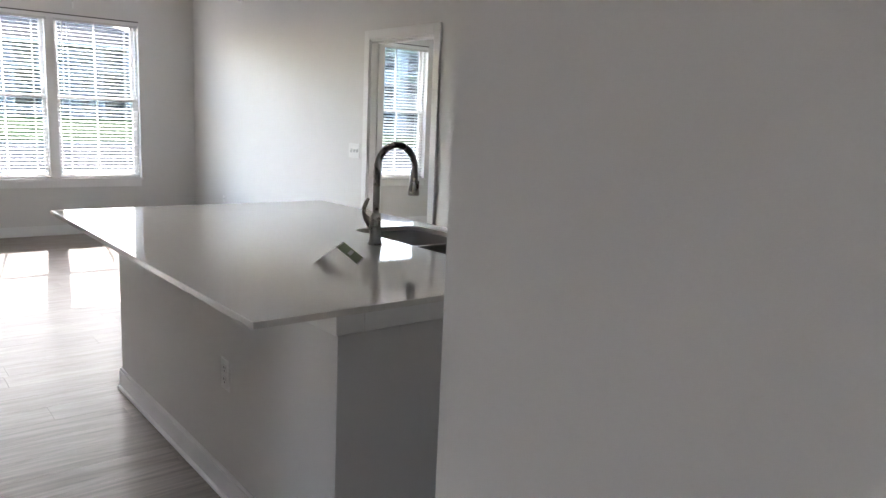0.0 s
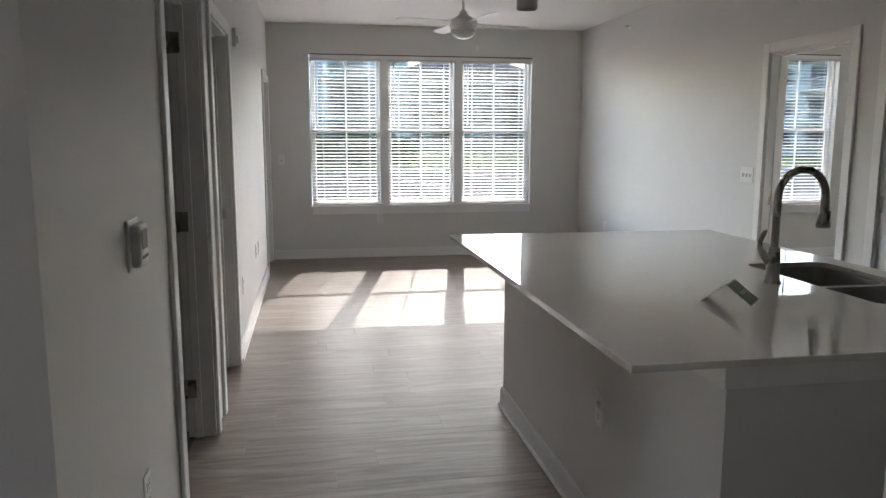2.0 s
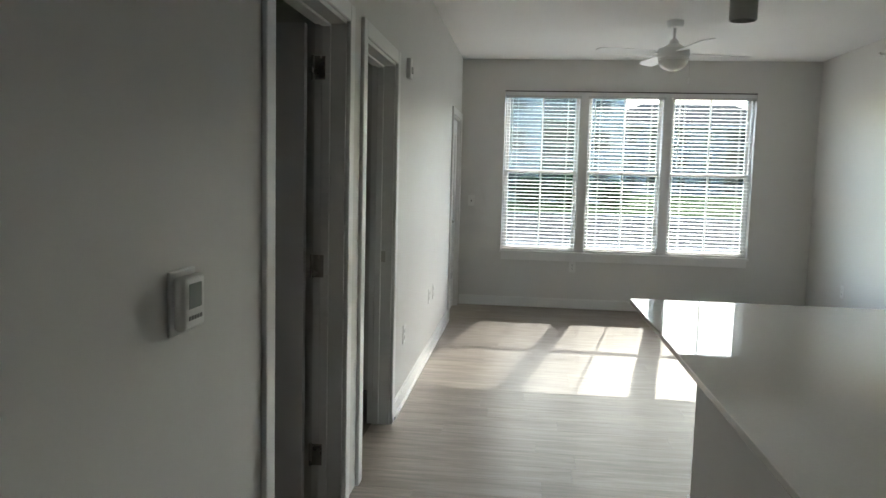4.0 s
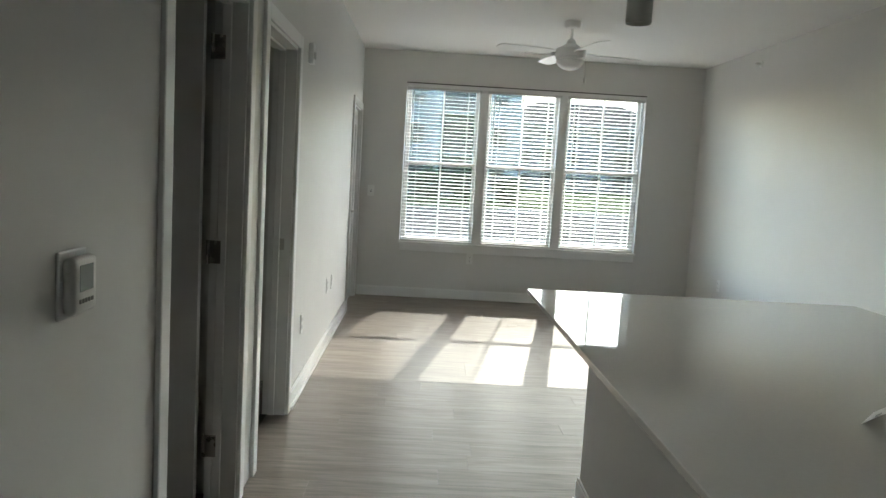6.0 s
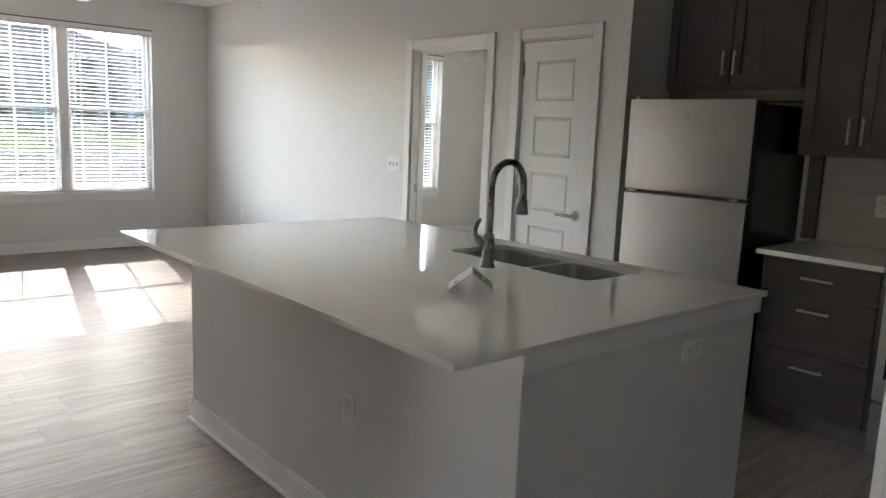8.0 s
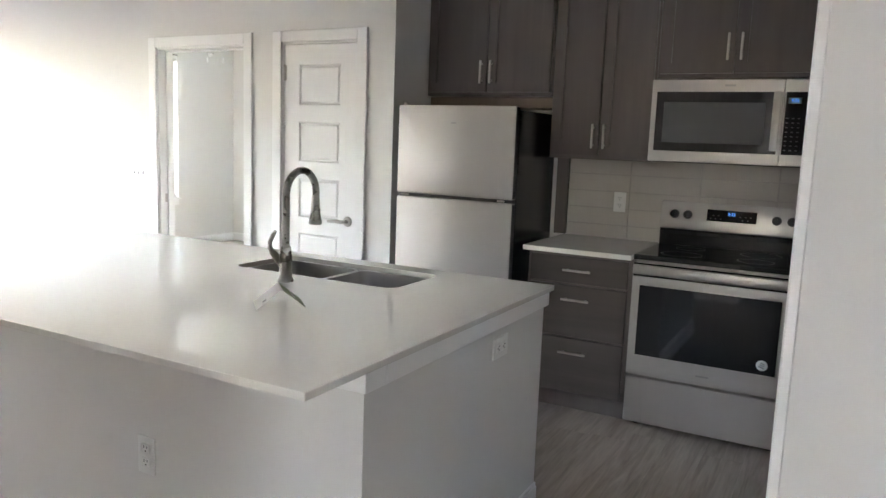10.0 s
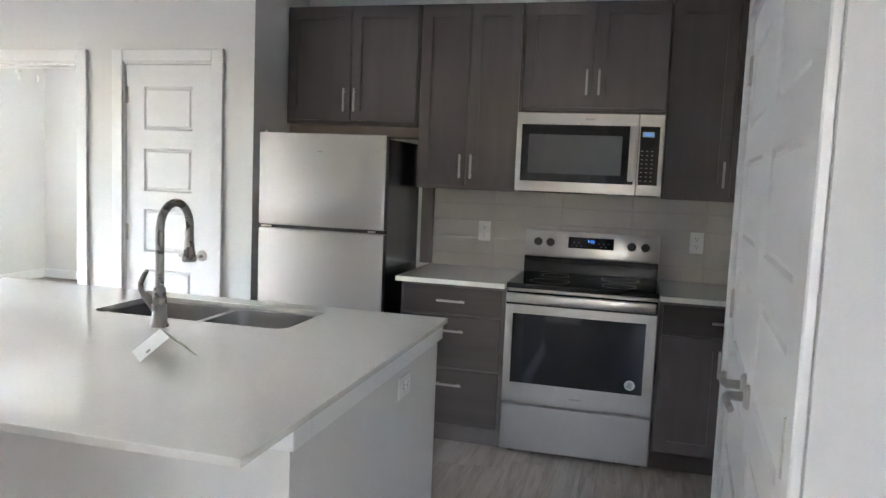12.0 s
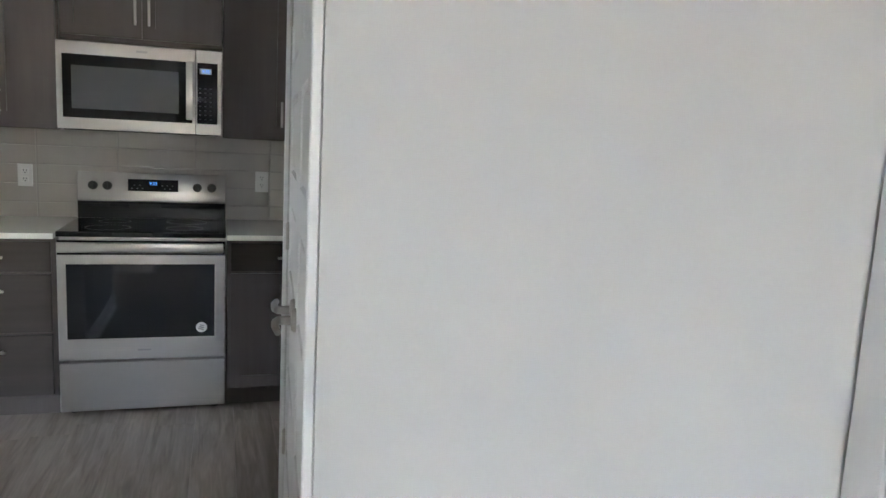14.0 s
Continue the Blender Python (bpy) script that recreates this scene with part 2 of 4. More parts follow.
def panel_front(w, h, depth, panels, inset, drop, raise_=0.0, slope=0.012):
    """A slab 0..w, 0..depth, 0..h whose front (y = 0) has sunk panels (x0, x1, z0, z1)."""
    bm = bmesh.new()
    xs = sorted({0.0, w, *[p[0] for p in panels], *[p[1] for p in panels]})
    zs = sorted({0.0, h, *[p[2] for p in panels], *[p[3] for p in panels]})
    grid = {(i, k): bm.verts.new((x, 0, z)) for i, x in enumerate(xs) for k, z in enumerate(zs)}
    sunk = []
    for i in range(len(xs) - 1):
        for k in range(len(zs) - 1):
            f = bm.faces.new((grid[i, k], grid[i + 1, k], grid[i + 1, k + 1], grid[i, k + 1]))
            cx, cz = (xs[i] + xs[i + 1]) / 2, (zs[k] + zs[k + 1]) / 2
            if any(p[0] < cx < p[1] and p[2] < cz < p[3] for p in panels):
                sunk.append(f)
    for f in sunk:
        bmesh.ops.inset_individual(bm, faces=[f], thickness=inset, depth=0)
        bmesh.ops.translate(bm, verts=list(f.verts), vec=(0, drop, 0))
        if raise_:
            bmesh.ops.inset_individual(bm, faces=[f], thickness=slope, depth=0)
            bmesh.ops.inset_individual(bm, faces=[f], thickness=slope, depth=0)
            bmesh.ops.translate(bm, verts=list(f.verts), vec=(0, -raise_, 0))
    loop = [grid[i, 0] for i in range(len(xs))] + [grid[len(xs) - 1, k] for k in range(1, len(zs))]
    loop += [grid[i, len(zs) - 1] for i in range(len(xs) - 2, -1, -1)] + [grid[0, k] for k in range(len(zs) - 2, 0, -1)]
    back = [bm.verts.new((v.co.x, depth, v.co.z)) for v in loop]
    for i in range(len(loop)):
        j = (i + 1) % len(loop)
        bm.faces.new((loop[i], back[i], back[j], loop[j]))
    bm.faces.new(back[::-1])
    bmesh.ops.recalc_face_normals(bm, faces=bm.faces)
    return bm


def moved(bm, m):
    bmesh.ops.transform(bm, matrix=m, verts=bm.verts)
    return bm


def wall(name, axis, a0, a1, b0, b1, z0, z1, openings=(), mat=None):
    """A wall that runs along axis from a0 to a1, b0 to b1 thick, with openings (start, end, bottom, top)."""
    bm = bmesh.new()
    cuts = sorted({a0, a1, *[o[0] for o in openings], *[o[1] for o in openings]})
    for s, e in zip(cuts, cuts[1:]):
        spans = [(z0, z1)]
        for o in openings:
            if o[0] <= s and e <= o[1]:
                spans = [q for lo, hi in spans for q in ((lo, min(hi, o[2])), (max(lo, o[3]), hi)) if q[1] - q[0] > 1e-4]
        for lo, hi in spans:
            bx(bm, s, e, b0, b1, lo, hi) if axis == "x" else bx(bm, b0, b1, s, e, lo, hi)
    return solid(name, bm, mat or WALL, "smooth light greige painted wall", "wall")

# ---- structure ----
H = 2.638
T = 0.12
XR, XK = 3.66, 4.316
solid("ground", box(-400, 400, -300, 600, -0.9, -0.35), GRASS, "mown green lawn around the buildings", "ground")
solid("floor", box(-3.4, 7.52, -9.09, 0.0, -0.34, -0.006), SUBFLOOR, "grey-brown wood-look plank floor", "floor")
solid("ceiling", box(-3.4, 7.52, -9.09, 0.16, H, H + 0.15), CEIL, "plain white painted ceiling", "ceiling")
D1, D2, D3 = (-6.0, -5.12), (-4.815, -4.035), (-0.93, -0.13)
WX, WZ = (0.464, 3.043), (0.605, 2.311)
DH = 1.985
wall("wall_left", "y", -7.09, 0.0, -T, 0.0, 0, H, [(*D1, 0, DH), (*D2, 0, DH), (*D3, 0, DH)])
wall("wall_window", "x", -T, 3.78, 0.0, 0.16, 0, H, [(*WX, *WZ)])
BD, PD = (-4.562, -3.744), (-5.443, -4.864)
wall("wall_right", "y", -5.57, 0.0, XR, XR + T, 0, H, [(*BD, 0, DH), (*PD, 0, DH)])
wall("wall_recess", "x", XR, XK + T, -5.69, -5.57, 0, H)
wall("wall_kitchen", "y", -8.62, -5.69, XK, XK + T, 0, H)
wall("wall_kitchen_end", "x", 2.68, XK, -8.62, -8.50, 0, H)
XC, YC = 1.04, -7.974
# the closet wall stands a little out of square with the hall
SKEW = pose(XC, YC, 0, 0, 0, -3.3) @ pose(-XC, -YC, 0)
CD = (1.195, 2.715)
wall("wall_closet", "x", XC + T, 2.80, YC - T, YC, 0, H, [(*CD, 0, DH)]).matrix_basis = SKEW
wall("wall_closet_side", "y", -8.50, -8.20, 2.68, 2.80, 0, H)
wall("wall_hall_right", "y", -8.97, YC, XC, XC + T, 0, H)
wall("wall_entry", "x", -3.40, 1.17, -9.09, -8.97, 0, H, [(0.03, 0.96, 0, 2.045)])
# unseen nook, added to hold a window that lights hall and kitchen
NWY = (-8.88, -8.00)
wall("wall_nook", "y", -8.97, -7.21, -3.40, -3.28, 0, H, [(*NWY, 0.62, 2.31)])
wall("wall_hall_end", "x", -3.28, 0.0, -7.21, -7.09, 0, H)
wall("wall_side_room", "y", -7.09, -3.3, -2.7, -2.58, 0, H)
wall("wall_side_room_end", "x", -2.58, -T, -3.42, -3.30, 0, H)
wall("wall_side_room_divider", "x", -2.58, -T, -5.06, -4.95, 0, H)
# left bay is hidden by the door jamb, added for more bedroom daylight
BWX = (4.62, 6.47)
wall("wall_bedroom_window", "x", XR + T, 7.52, -0.80, -0.64, 0, H, [(*BWX, 0.62, 2.33)])
# opening for an added window, out of view, that brightens the bedroom
wall("wall_bedroom_side", "y", -5.0, -0.80, 7.40, 7.52, 0, H, [(-4.5, -2.7, 0.62, 2.33)])
wall("wall_bedroom_back", "x", XR + T, 7.52, -5.12, -5.0, 0, H)


def baseboard(name, axis, a0, a1, b, side, h=0.105):
    """White board with a stepped top and a shoe, on the side (+1, -1) of the plane b."""
    bm = bmesh.new()
    for t, lo, hi in ((0.013, 0.0, h - 0.012), (0.008, h - 0.012, h), (0.024, 0.0, 0.018)):
        p, q = sorted((b, b + side * t))
        bx(bm, a0, a1, p, q, lo, hi, 0.002) if axis == "x" else bx(bm, p, q, a0, a1, lo, hi, 0.002)
    return solid(name, bm, TRIM, "white painted baseboard with shoe moulding", "baseboard")


baseboard("baseboard_left_a", "y", -7.21, D1[0] - 0.07, 0.0, 1)
baseboard("baseboard_left_b", "y", D2[1] + 0.07, D3[0] - 0.07, 0.0, 1)
baseboard("baseboard_window", "x", 0.024, XR - 0.024, 0.0, -1)
baseboard("baseboard_right_a", "y", BD[1] + 0.07, -0.0, XR, -1)
baseboard("baseboard_right_b", "y", PD[1] + 0.07, BD[0] - 0.07, XR, -1)
baseboard("baseboard_right_c", "y", -5.69, PD[0] - 0.07, XR, -1)
baseboard("baseboard_hall", "y", -8.95, YC, XC, -1)
baseboard("baseboard_kitchen_end", "x", 2.80, 3.70, -8.50, 1)
baseboard("baseboard_hall_end", "x", -3.28, 0.0, -7.21, -1)
baseboard("baseboard_bedroom_a", "x", XR + T, 7.40, -0.80, -1)
baseboard("baseboard_bedroom_b", "y", -5.0, -0.80, 7.40, -1)


def casing(name, w, h, at, cw=0.065, depth=T, stop=0.5, cw2=None, step=0.0):
    """Flat white trim round an opening 0..w, 0..h in a wall whose face is y = 0, with its jambs and stops."""
    t = thing(name, "white painted door casing and jamb", "door casing", kind="structure", at=at)
    part("side_casing", box(-cw, 0.004, -0.017, 0.0, 0, h + cw, 0.003), TRIM, t)
    part("side_casing", box(w + step - 0.004, w + (cw2 or cw), -0.017, 0.0, 0, h + cw, 0.003), TRIM, t)
    if step:
        part("side_filler", box(w - 0.004, w + step - 0.0045, -0.006, 0.0, 0, h + cw, 0.002), TRIM, t)
    part("head_casing", box(0.004, w - 0.004, -0.0165, 0.0, h - 0.004, h + cw - 0.0005, 0.003), TRIM, t)
    s = depth * stop
    for a, b, c, d in ((0, 0.016, 0.0155, 0.027), (w - 0.016, w, w - 0.027, w - 0.0155)):
        j = part("jamb", box(a, b, 0.001, depth + 0.005, 0, h), TRIM, t)
        part("stop", box(c, d, s, s + 0.035, 0, h - 0.016, 0.002), TRIM, j)
    j = part("head_jamb", box(0.016, w - 0.016, 0.001, depth + 0.005, h - 0.016, h), TRIM, t)
    part("stop", box(0.027, w - 0.027, s, s + 0.035, h - 0.027, h - 0.0155, 0.002), TRIM, j)
    return t


def door_panels(w, h):
    sx = 0.115
    p, top, ph, gap = [], h - 0.118, 0.243, 0.103
    for k in range(5):
        p.append((sx, w - sx, top - ph if k < 4 else 0.24, top))
        top -= ph + gap
    return [q for q in p if q[3] - q[2] > 0.05]


def lever(parent, x, z, turn, name="lever_handle"):
    """Nickel rose with a lever that points along turn (+1 or -1)."""
    bm = lathe([(0.031, 0.0), (0.031, -0.006), (0.026, -0.012), (0.012, -0.014), (0.011, -0.045)], 24, (x, 0, z), axis="y")
    pts = [(x, -0.045, z), (x + turn * 0.02, -0.052, z), (x + turn * 0.06, -0.054, z + 0.002), (x + turn * 0.115, -0.047, z - 0.002)]
    tube(pts, [0.011, 0.011, 0.0095, 0.008], 12, bm)
    return part(name, bm, NICKEL, parent, "brushed nickel lever handle", 40)


def hinge(parent, x, z, y=-0.004, side=1):
    bm = lathe([(0.0065, -0.047), (0.0065, 0.047)], 12, (x, y, z))
    lathe([(0.0045, 0.047), (0.003, 0.052)], 12, (x, y, z), bm)
    bx(bm, *sorted((x, x + side * 0.016)), y + 0.003, y + 0.0055, z - 0.045, z + 0.045)
    return part("hinge", bm, NICKEL, parent, "brushed nickel hinge", 40)


def panel_door(name, w, h, at, label, handle=None, hinges=None, z0=0.01):
    d = thing(name, label, "door", kind="structure", at=at)
    leaf = part("leaf", moved(panel_front(w, h, 0.035, door_panels(w, h), 0.011, 0.008, 0.005, 0.010), pose(0, 0, z0)), DOORW, d)
    if handle:
        lever(d, handle[0], 0.912, handle[1])
    if hinges is not None:
        for z in (0.24, 1.02, 1.80):
            hinge(d, hinges, z, side=1 if hinges < w / 2 else -1)
    return d


# right wall: opening to the bedroom and the closed pantry door
casing("door_casing_bedroom", BD[1] - BD[0], DH, pose(XR, BD[1], 0, 0, 0, -90))
casing("door_casing_pantry", PD[1] - PD[0], DH, pose(XR, PD[1], 0, 0, 0, -90), stop=0.35)
panel_door("door_pantry", 0.542, 1.956, pose(XR + 0.006, PD[1] - 0.019, 0, 0, 0, -90), "closed white five-panel pantry door in white casing",
           (0.542 - 0.045, -1), 0.0)
strike = box(-0.0015, 0.0, -0.02, 0.02, -0.03, 0.03, 0.0006)
solid("strike_plate_bedroom", moved(strike, pose(XR + 0.06, BD[1] - 0.0165, 0.945, 0, 0, 90)), NICKEL, "brushed nickel strike plate on the jamb", "strike plate")
# closet double doors
CL, CH = (CD[1] - CD[0] - 0.042) / 2, 1.956
casing("door_casing_closet", CD[1] - CD[0], DH, SKEW @ pose(CD[1], YC, 0, 0, 0, 180), cw=0.065, stop=0.45, cw2=0.143, step=0.080)
panel_door("door_closet_far", CL, CH, SKEW @ pose(CD[1] - 0.019, YC - 0.003, 0, 0, 0, 180), "closed white five-panel closet door, one of a pair", (CL - 0.055, -1), 0.0)
panel_door("door_closet_near", CL, CH, SKEW @ pose(CD[1] - 0.019 - CL - 0.004, YC - 0.003, 0, 0, 0, 180), "closed white five-panel closet door, one of a pair",
           (0.055, 1), CL)
# closed entry door behind the start of the walk
casing("door_casing_entry", 0.93, 2.045, pose(0.96, -8.97, 0, 0, 0, 180), cw=0.075, stop=0.4)
panel_door("door_entry", 0.892, 2.015, pose(0.941, -8.976, 0, 0, 0, 180), "closed white entry door", (0.06, 1), 0.892)
# left wall openings
casing("door_casing_left_near", D1[1] - D1[0], DH, pose(0, D1[0], 0, 0, 0, 90))
casing("door_casing_left_far", D2[1] - D2[0], DH, pose(0, D2[0], 0, 0, 0, 90))
casing("door_casing_balcony", D3[1] - D3[0], DH, pose(0, D3[0], 0, 0, 0, 90), stop=0.62)
# leaf of the near opening, swung back into the side room
od = panel_door("door_left_near", 0.88, 1.956, pose(-T - 0.034, D1[1] - 0.022, 0, 0, 0, 180), "white panel door standing open into a dark room")
for z in (0.24, 1.02, 1.80):
    bm = lathe([(0.007, -0.047), (0.007, 0.047)], 12, (-0.026, 0.004, z))
    bx(bm, -0.075, -0.028, 0.0035, 0.006, z - 0.045, z + 0.045, 0.001)
    part("hinge", bm, FAUCET, od, "dark metal hinge", 40)
od2 = panel_door("door_left_far", 0.72, 1.956, pose(-T - 0.012, D2[0] + 0.055, 0, 0, 0, 180), "white panel door standing open into a dark room")
solid("strike_plate_left", moved(box(-0.0015, 0.0, -0.014, 0.014, -0.03, 0.03, 0.0006), pose(-0.05, D2[1] - 0.0165, 0.945, 0, 0, 90)), NICKEL,
      "brushed nickel strike plate on the jamb", "strike plate")


# balcony door with a louvred blind
def balcony_door():
    w, h = D3[1] - D3[0] - 0.04, 1.95
    d = thing("door_balcony", "white balcony door with a closed slatted blind", "door", kind="structure", at=pose(-0.03, D3[0] + 0.02, 0, 0, 0, 90))
    part("leaf", moved(panel_front(w, h, 0.045, [(0.13, w - 0.13, 0.30, h - 0.15)], 0.006, 0.012), pose(0, 0, 0.012)), DOORW, d)
    me = mesh_of("slat", box(0.15, w - 0.15, -0.006, 0.009, -0.001, 0.001), SLAT)
    for k in range(52):
        s = new("slat", me)
        s.parent = d
        s.matrix_basis = pose(0, 0.004, 0.34 + k * 0.030, 30)
    lever(d, 0.07, 0.95, 1)
    return d


balcony_door()


# ---- windows ----
def sash(parent, x0, x1, z0, z1, y):
    """One sash: stiles, rails and a centre bar as meshes, its pane behind."""
    s = part("sash", moved(panel_ring(x1 - x0, z1 - z0, 0.034, 0.03), pose(x0, y, z0)), TRIM, parent)
    part("muntin", box((x0 + x1) / 2 - 0.008, (x0 + x1) / 2 + 0.008, y + 0.006, y + 0.024, z0 + 0.03, z1 - 0.03, 0.002), TRIM, s)
    p = part("pane", box(x0 + 0.03, x1 - 0.03, y + 0.014, y + 0.017, z0 + 0.03, z1 - 0.03), GLASS, s)
    # pane casts no shadow, so its dimming tint leaves direct daylight full
    p.visible_shadow = False
    return s


def panel_ring(w, h, rim, depth):
    bm = bmesh.new()
    bx(bm, 0, rim, 0, depth, 0, h, 0.002)
    bx(bm, w - rim, w, 0, depth, 0, h, 0.002)
    bx(bm, rim, w - rim, 0.0005, depth - 0.0005, 0.0005, rim, 0.002)
    bx(bm, rim, w - rim, 0.0005, depth - 0.0005, h - rim, h - 0.0005, 0.002)
    return bm


def window(name, bays, z0, z1, at, label):
    w = thing(name, label, "window", kind="structure", at=at)
    mid = z0 + (z1 - z0) * 0.505
    x0, x1 = bays[0][0], bays[-1][1]
    part("window_frame", moved(panel_ring(x1 - x0 + 0.03, z1 - z0, 0.02, 0.085), pose(x0 - 0.015, 0.07, z0)), TRIM, w)
    for a, b in zip(bays, bays[1:]):
        part("mullion", box(a[1] - 0.004, b[0] + 0.004, 0.026, 0.15, z0 + 0.002, z1 - 0.002, 0.003), TRIM, w)
    for a, b in bays:
        sash(w, a + 0.004, b - 0.004, z0 + 0.02, mid + 0.018, 0.085)
        sash(w, a + 0.004, b - 0.004, mid - 0.018, z1 - 0.02, 0.117)
    part("head_board", box(x0 - 0.012, x1 + 0.012, -0.008, 0.001, z1 - 0.046, z1 - 0.009, 0.002), TRIM, w)
    # shadow line over the head board, made as a dark strip
    part("head_rail", box(x0 - 0.018, x1 + 0.018, -0.0095, -0.002, z1 - 0.0085, z1 + 0.001), BRONZE, w, "thin dark strip for the shadow gap above the blinds")
    part("window_sill", box(x0 - 0.03, x1 + 0.03, -0.032, 0.09, z0 - 0.022, z0 + 0.001, 0.004, 2), TRIM, w, "white painted window stool")
    part("apron", box(x0 - 0.012, x1 + 0.012, -0.014, -0.0005, z0 - 0.096, z0 - 0.0225, 0.003), TRIM, w)
    return w


SLAT_PITCH = 0.0375


def blind(x0, x1, z0, z1, at, tilt=8.0):
    """A lowered slatted blind with its slats open."""
    b = thing("window_blind", "white slatted blind lowered with open slats over the window", "blind", "window blinds", at=at)
    part("headrail", box(x0, x1, 0.012, 0.058, z1 - 0.055, z1 - 0.006, 0.002), SLAT, b)
    part("valance", box(x0 - 0.006, x1 + 0.006, 0.0015, 0.0105, z1 - 0.072, z1 - 0.012, 0.003, 2), SLAT, b)
    part("bottom_rail", box(x0 + 0.004, x1 - 0.004, 0.018, 0.054, z0 + 0.006, z0 + 0.024, 0.003, 2), SLAT, b)
    bm = bmesh.new()
    n, prof = 6, []
    for i in range(n + 1):
        u = -0.018 + 0.036 * i / n
        prof.append((u, 0.0018 * (1 - (u / 0.018) ** 2)))
    for dz in (0.0, -0.0018):
        for x in (x0 + 0.004, x1 - 0.004):
            for u, zz in prof:
                bm.verts.new((x, u, zz + dz))
    bm.verts.ensure_lookup_table()
    v, m = bm.verts, n + 1
    for i in range(n):
        bm.faces.new((v[i], v[m + i], v[m + i + 1], v[i + 1]))
        bm.faces.new((v[2 * m + i + 1], v[3 * m + i + 1], v[3 * m + i], v[2 * m + i]))
    bm.faces.new((v[0], v[2 * m], v[3 * m], v[m]))
    bm.faces.new((v[n], v[m + n], v[3 * m + n], v[2 * m + n]))
    bmesh.ops.recalc_face_normals(bm, faces=bm.faces)
    me = mesh_of("slat", bm, SLAT, 60)
    z, k = z0 + 0.048, 0
    while z < z1 - 0.07:
        s = new("slat", me)
        s.parent = b
        s.matrix_basis = pose(0, 0.036, z, tilt + 1.2 * math.sin(k * 1.7 + x0 * 3))
        z, k = z + SLAT_PITCH, k + 1
    for x in (x0 + 0.13, x1 - 0.13):
        bm = bmesh.new()
        for y in (0.0135, 0.0585):
            bx(bm, x - 0.0012, x + 0.0012, y, y + 0.001, z0 + 0.02, z1 - 0.05)
        part("ladder_cord", bm, SLAT, b)
    part("tilt_wand", tube([(x0 + 0.07, 0.006, z1 - 0.05), (x0 + 0.072, 0.004, z1 - 0.5), (x0 + 0.07, 0.005, z1 - 0.78)], 0.004, 8), PLASTIC, b, smooth=40)
    return b


BAYS = [(0.482, 1.255), (1.350, 2.120), (2.212, 3.025)]
window("window_1", BAYS, WZ[0], WZ[1], Matrix(), "white triple window with double-hung sashes and blinds")
for a, b in BAYS:
    blind(a - 0.008, b + 0.008, WZ[0], WZ[1], Matrix())
window("window_2", [(BWX[0] + 0.018, 5.575), (5.642, BWX[1] - 0.018)], 0.62, 2.33, pose(0, -0.80, 0), "white double-hung bedroom window with a blind and an unseen added bay")
blind(BWX[0] + 0.01, 5.583, 0.62, 2.33, pose(0, -0.80, 0))
blind(5.634, BWX[1] - 0.01, 0.62, 2.33, pose(0, -0.80, 0))
# added window out of view: fill daylight for hall wall and kitchen
nook_fill_window = window("window_4", [(0.018, 0.862)], 0.62, 2.31, pose(-3.28, NWY[0], 0, 0, 0, 90), "unseen added window that brightens the hall and kitchen")
for ob in nook_fill_window.children_recursive:
    if ob.name.startswith("pane"):
        ob.data.materials[0], ob.visible_shadow = DIMGL, True
# added bedroom window, never in view, there for its daylight
side_fill_window = window("window_3", [(0.018, 0.87), (0.93, 1.782)], 0.62, 2.33, pose(7.40, -2.7, 0, 0, 0, -90), "unseen added side window that brightens the bedroom")
for ob in side_fill_window.children_recursive:
    if ob.name.startswith("pane"):
        ob.data.materials[0], ob.visible_shadow = WARMGL, True

# ---- kitchen island ----
IX0, IX1, IY0, IY1 = 1.432, 2.622, -7.050, -4.984
CX0, CX1, CY0, CY1, CZ = 1.174, 2.645, -7.080, -4.812, 0.890


def rounded_loop(x0, x1, y0, y1, r, n=6):
    pts = []
    for cx, cy, a in ((x1 - r, y1 - r, 0), (x0 + r, y1 - r, 90), (x0 + r, y0 + r, 180), (x1 - r, y0 + r, 270)):
        for i in range(n + 1):
            t = radians(a + 90 * i / n)
            pts.append((cx + r * math.cos(t), cy + r * math.sin(t)))
    return pts


def slab(outer, holes, z0, z1, bev=0.0):
    """A flat plate with holes."""
    bm = bmesh.new()
    edges = []
    for pts in (outer, *holes):
        vs = [bm.verts.new((x, y, z1)) for x, y in pts]
        edges += [bm.edges.new((vs[i], vs[(i + 1) % len(vs)])) for i in range(len(vs))]
    bmesh.ops.triangle_fill(bm, use_beauty=True, edges=edges)
    ext = bmesh.ops.extrude_face_region(bm, geom=list(bm.faces))
    low = [v for v in ext["geom"] if isinstance(v, bmesh.types.BMVert)]
    bmesh.ops.translate(bm, verts=low, vec=(0, 0, z0 - z1))
    bmesh.ops.recalc_face_normals(bm, faces=bm.faces)
    if bev:
        rim = [e for e in bm.edges if len(e.link_faces) == 2 and e.calc_face_angle(0) > 1.0]
        bmesh.ops.bevel(bm, geom=rim, offset=bev, segments=2, affect="EDGES", profile=0.5)
    return bm


def ring(x0, x1, y0, y1, z0, z1, t, bev=0.0):
    """Four walls round a hollow."""
    bm = box(x0, x0 + t, y0, y1, z0, z1, bev)
    bx(bm, x1 - 0.03, x1, y0, y1, z0, z1, bev)
    bx(bm, x0 + t, x1 - 0.03, y0, y0 + t, z0, z1, bev)
    bx(bm, x0 + t, x1 - 0.03, y1 - t, y1, z0, z1, bev)
    return bm


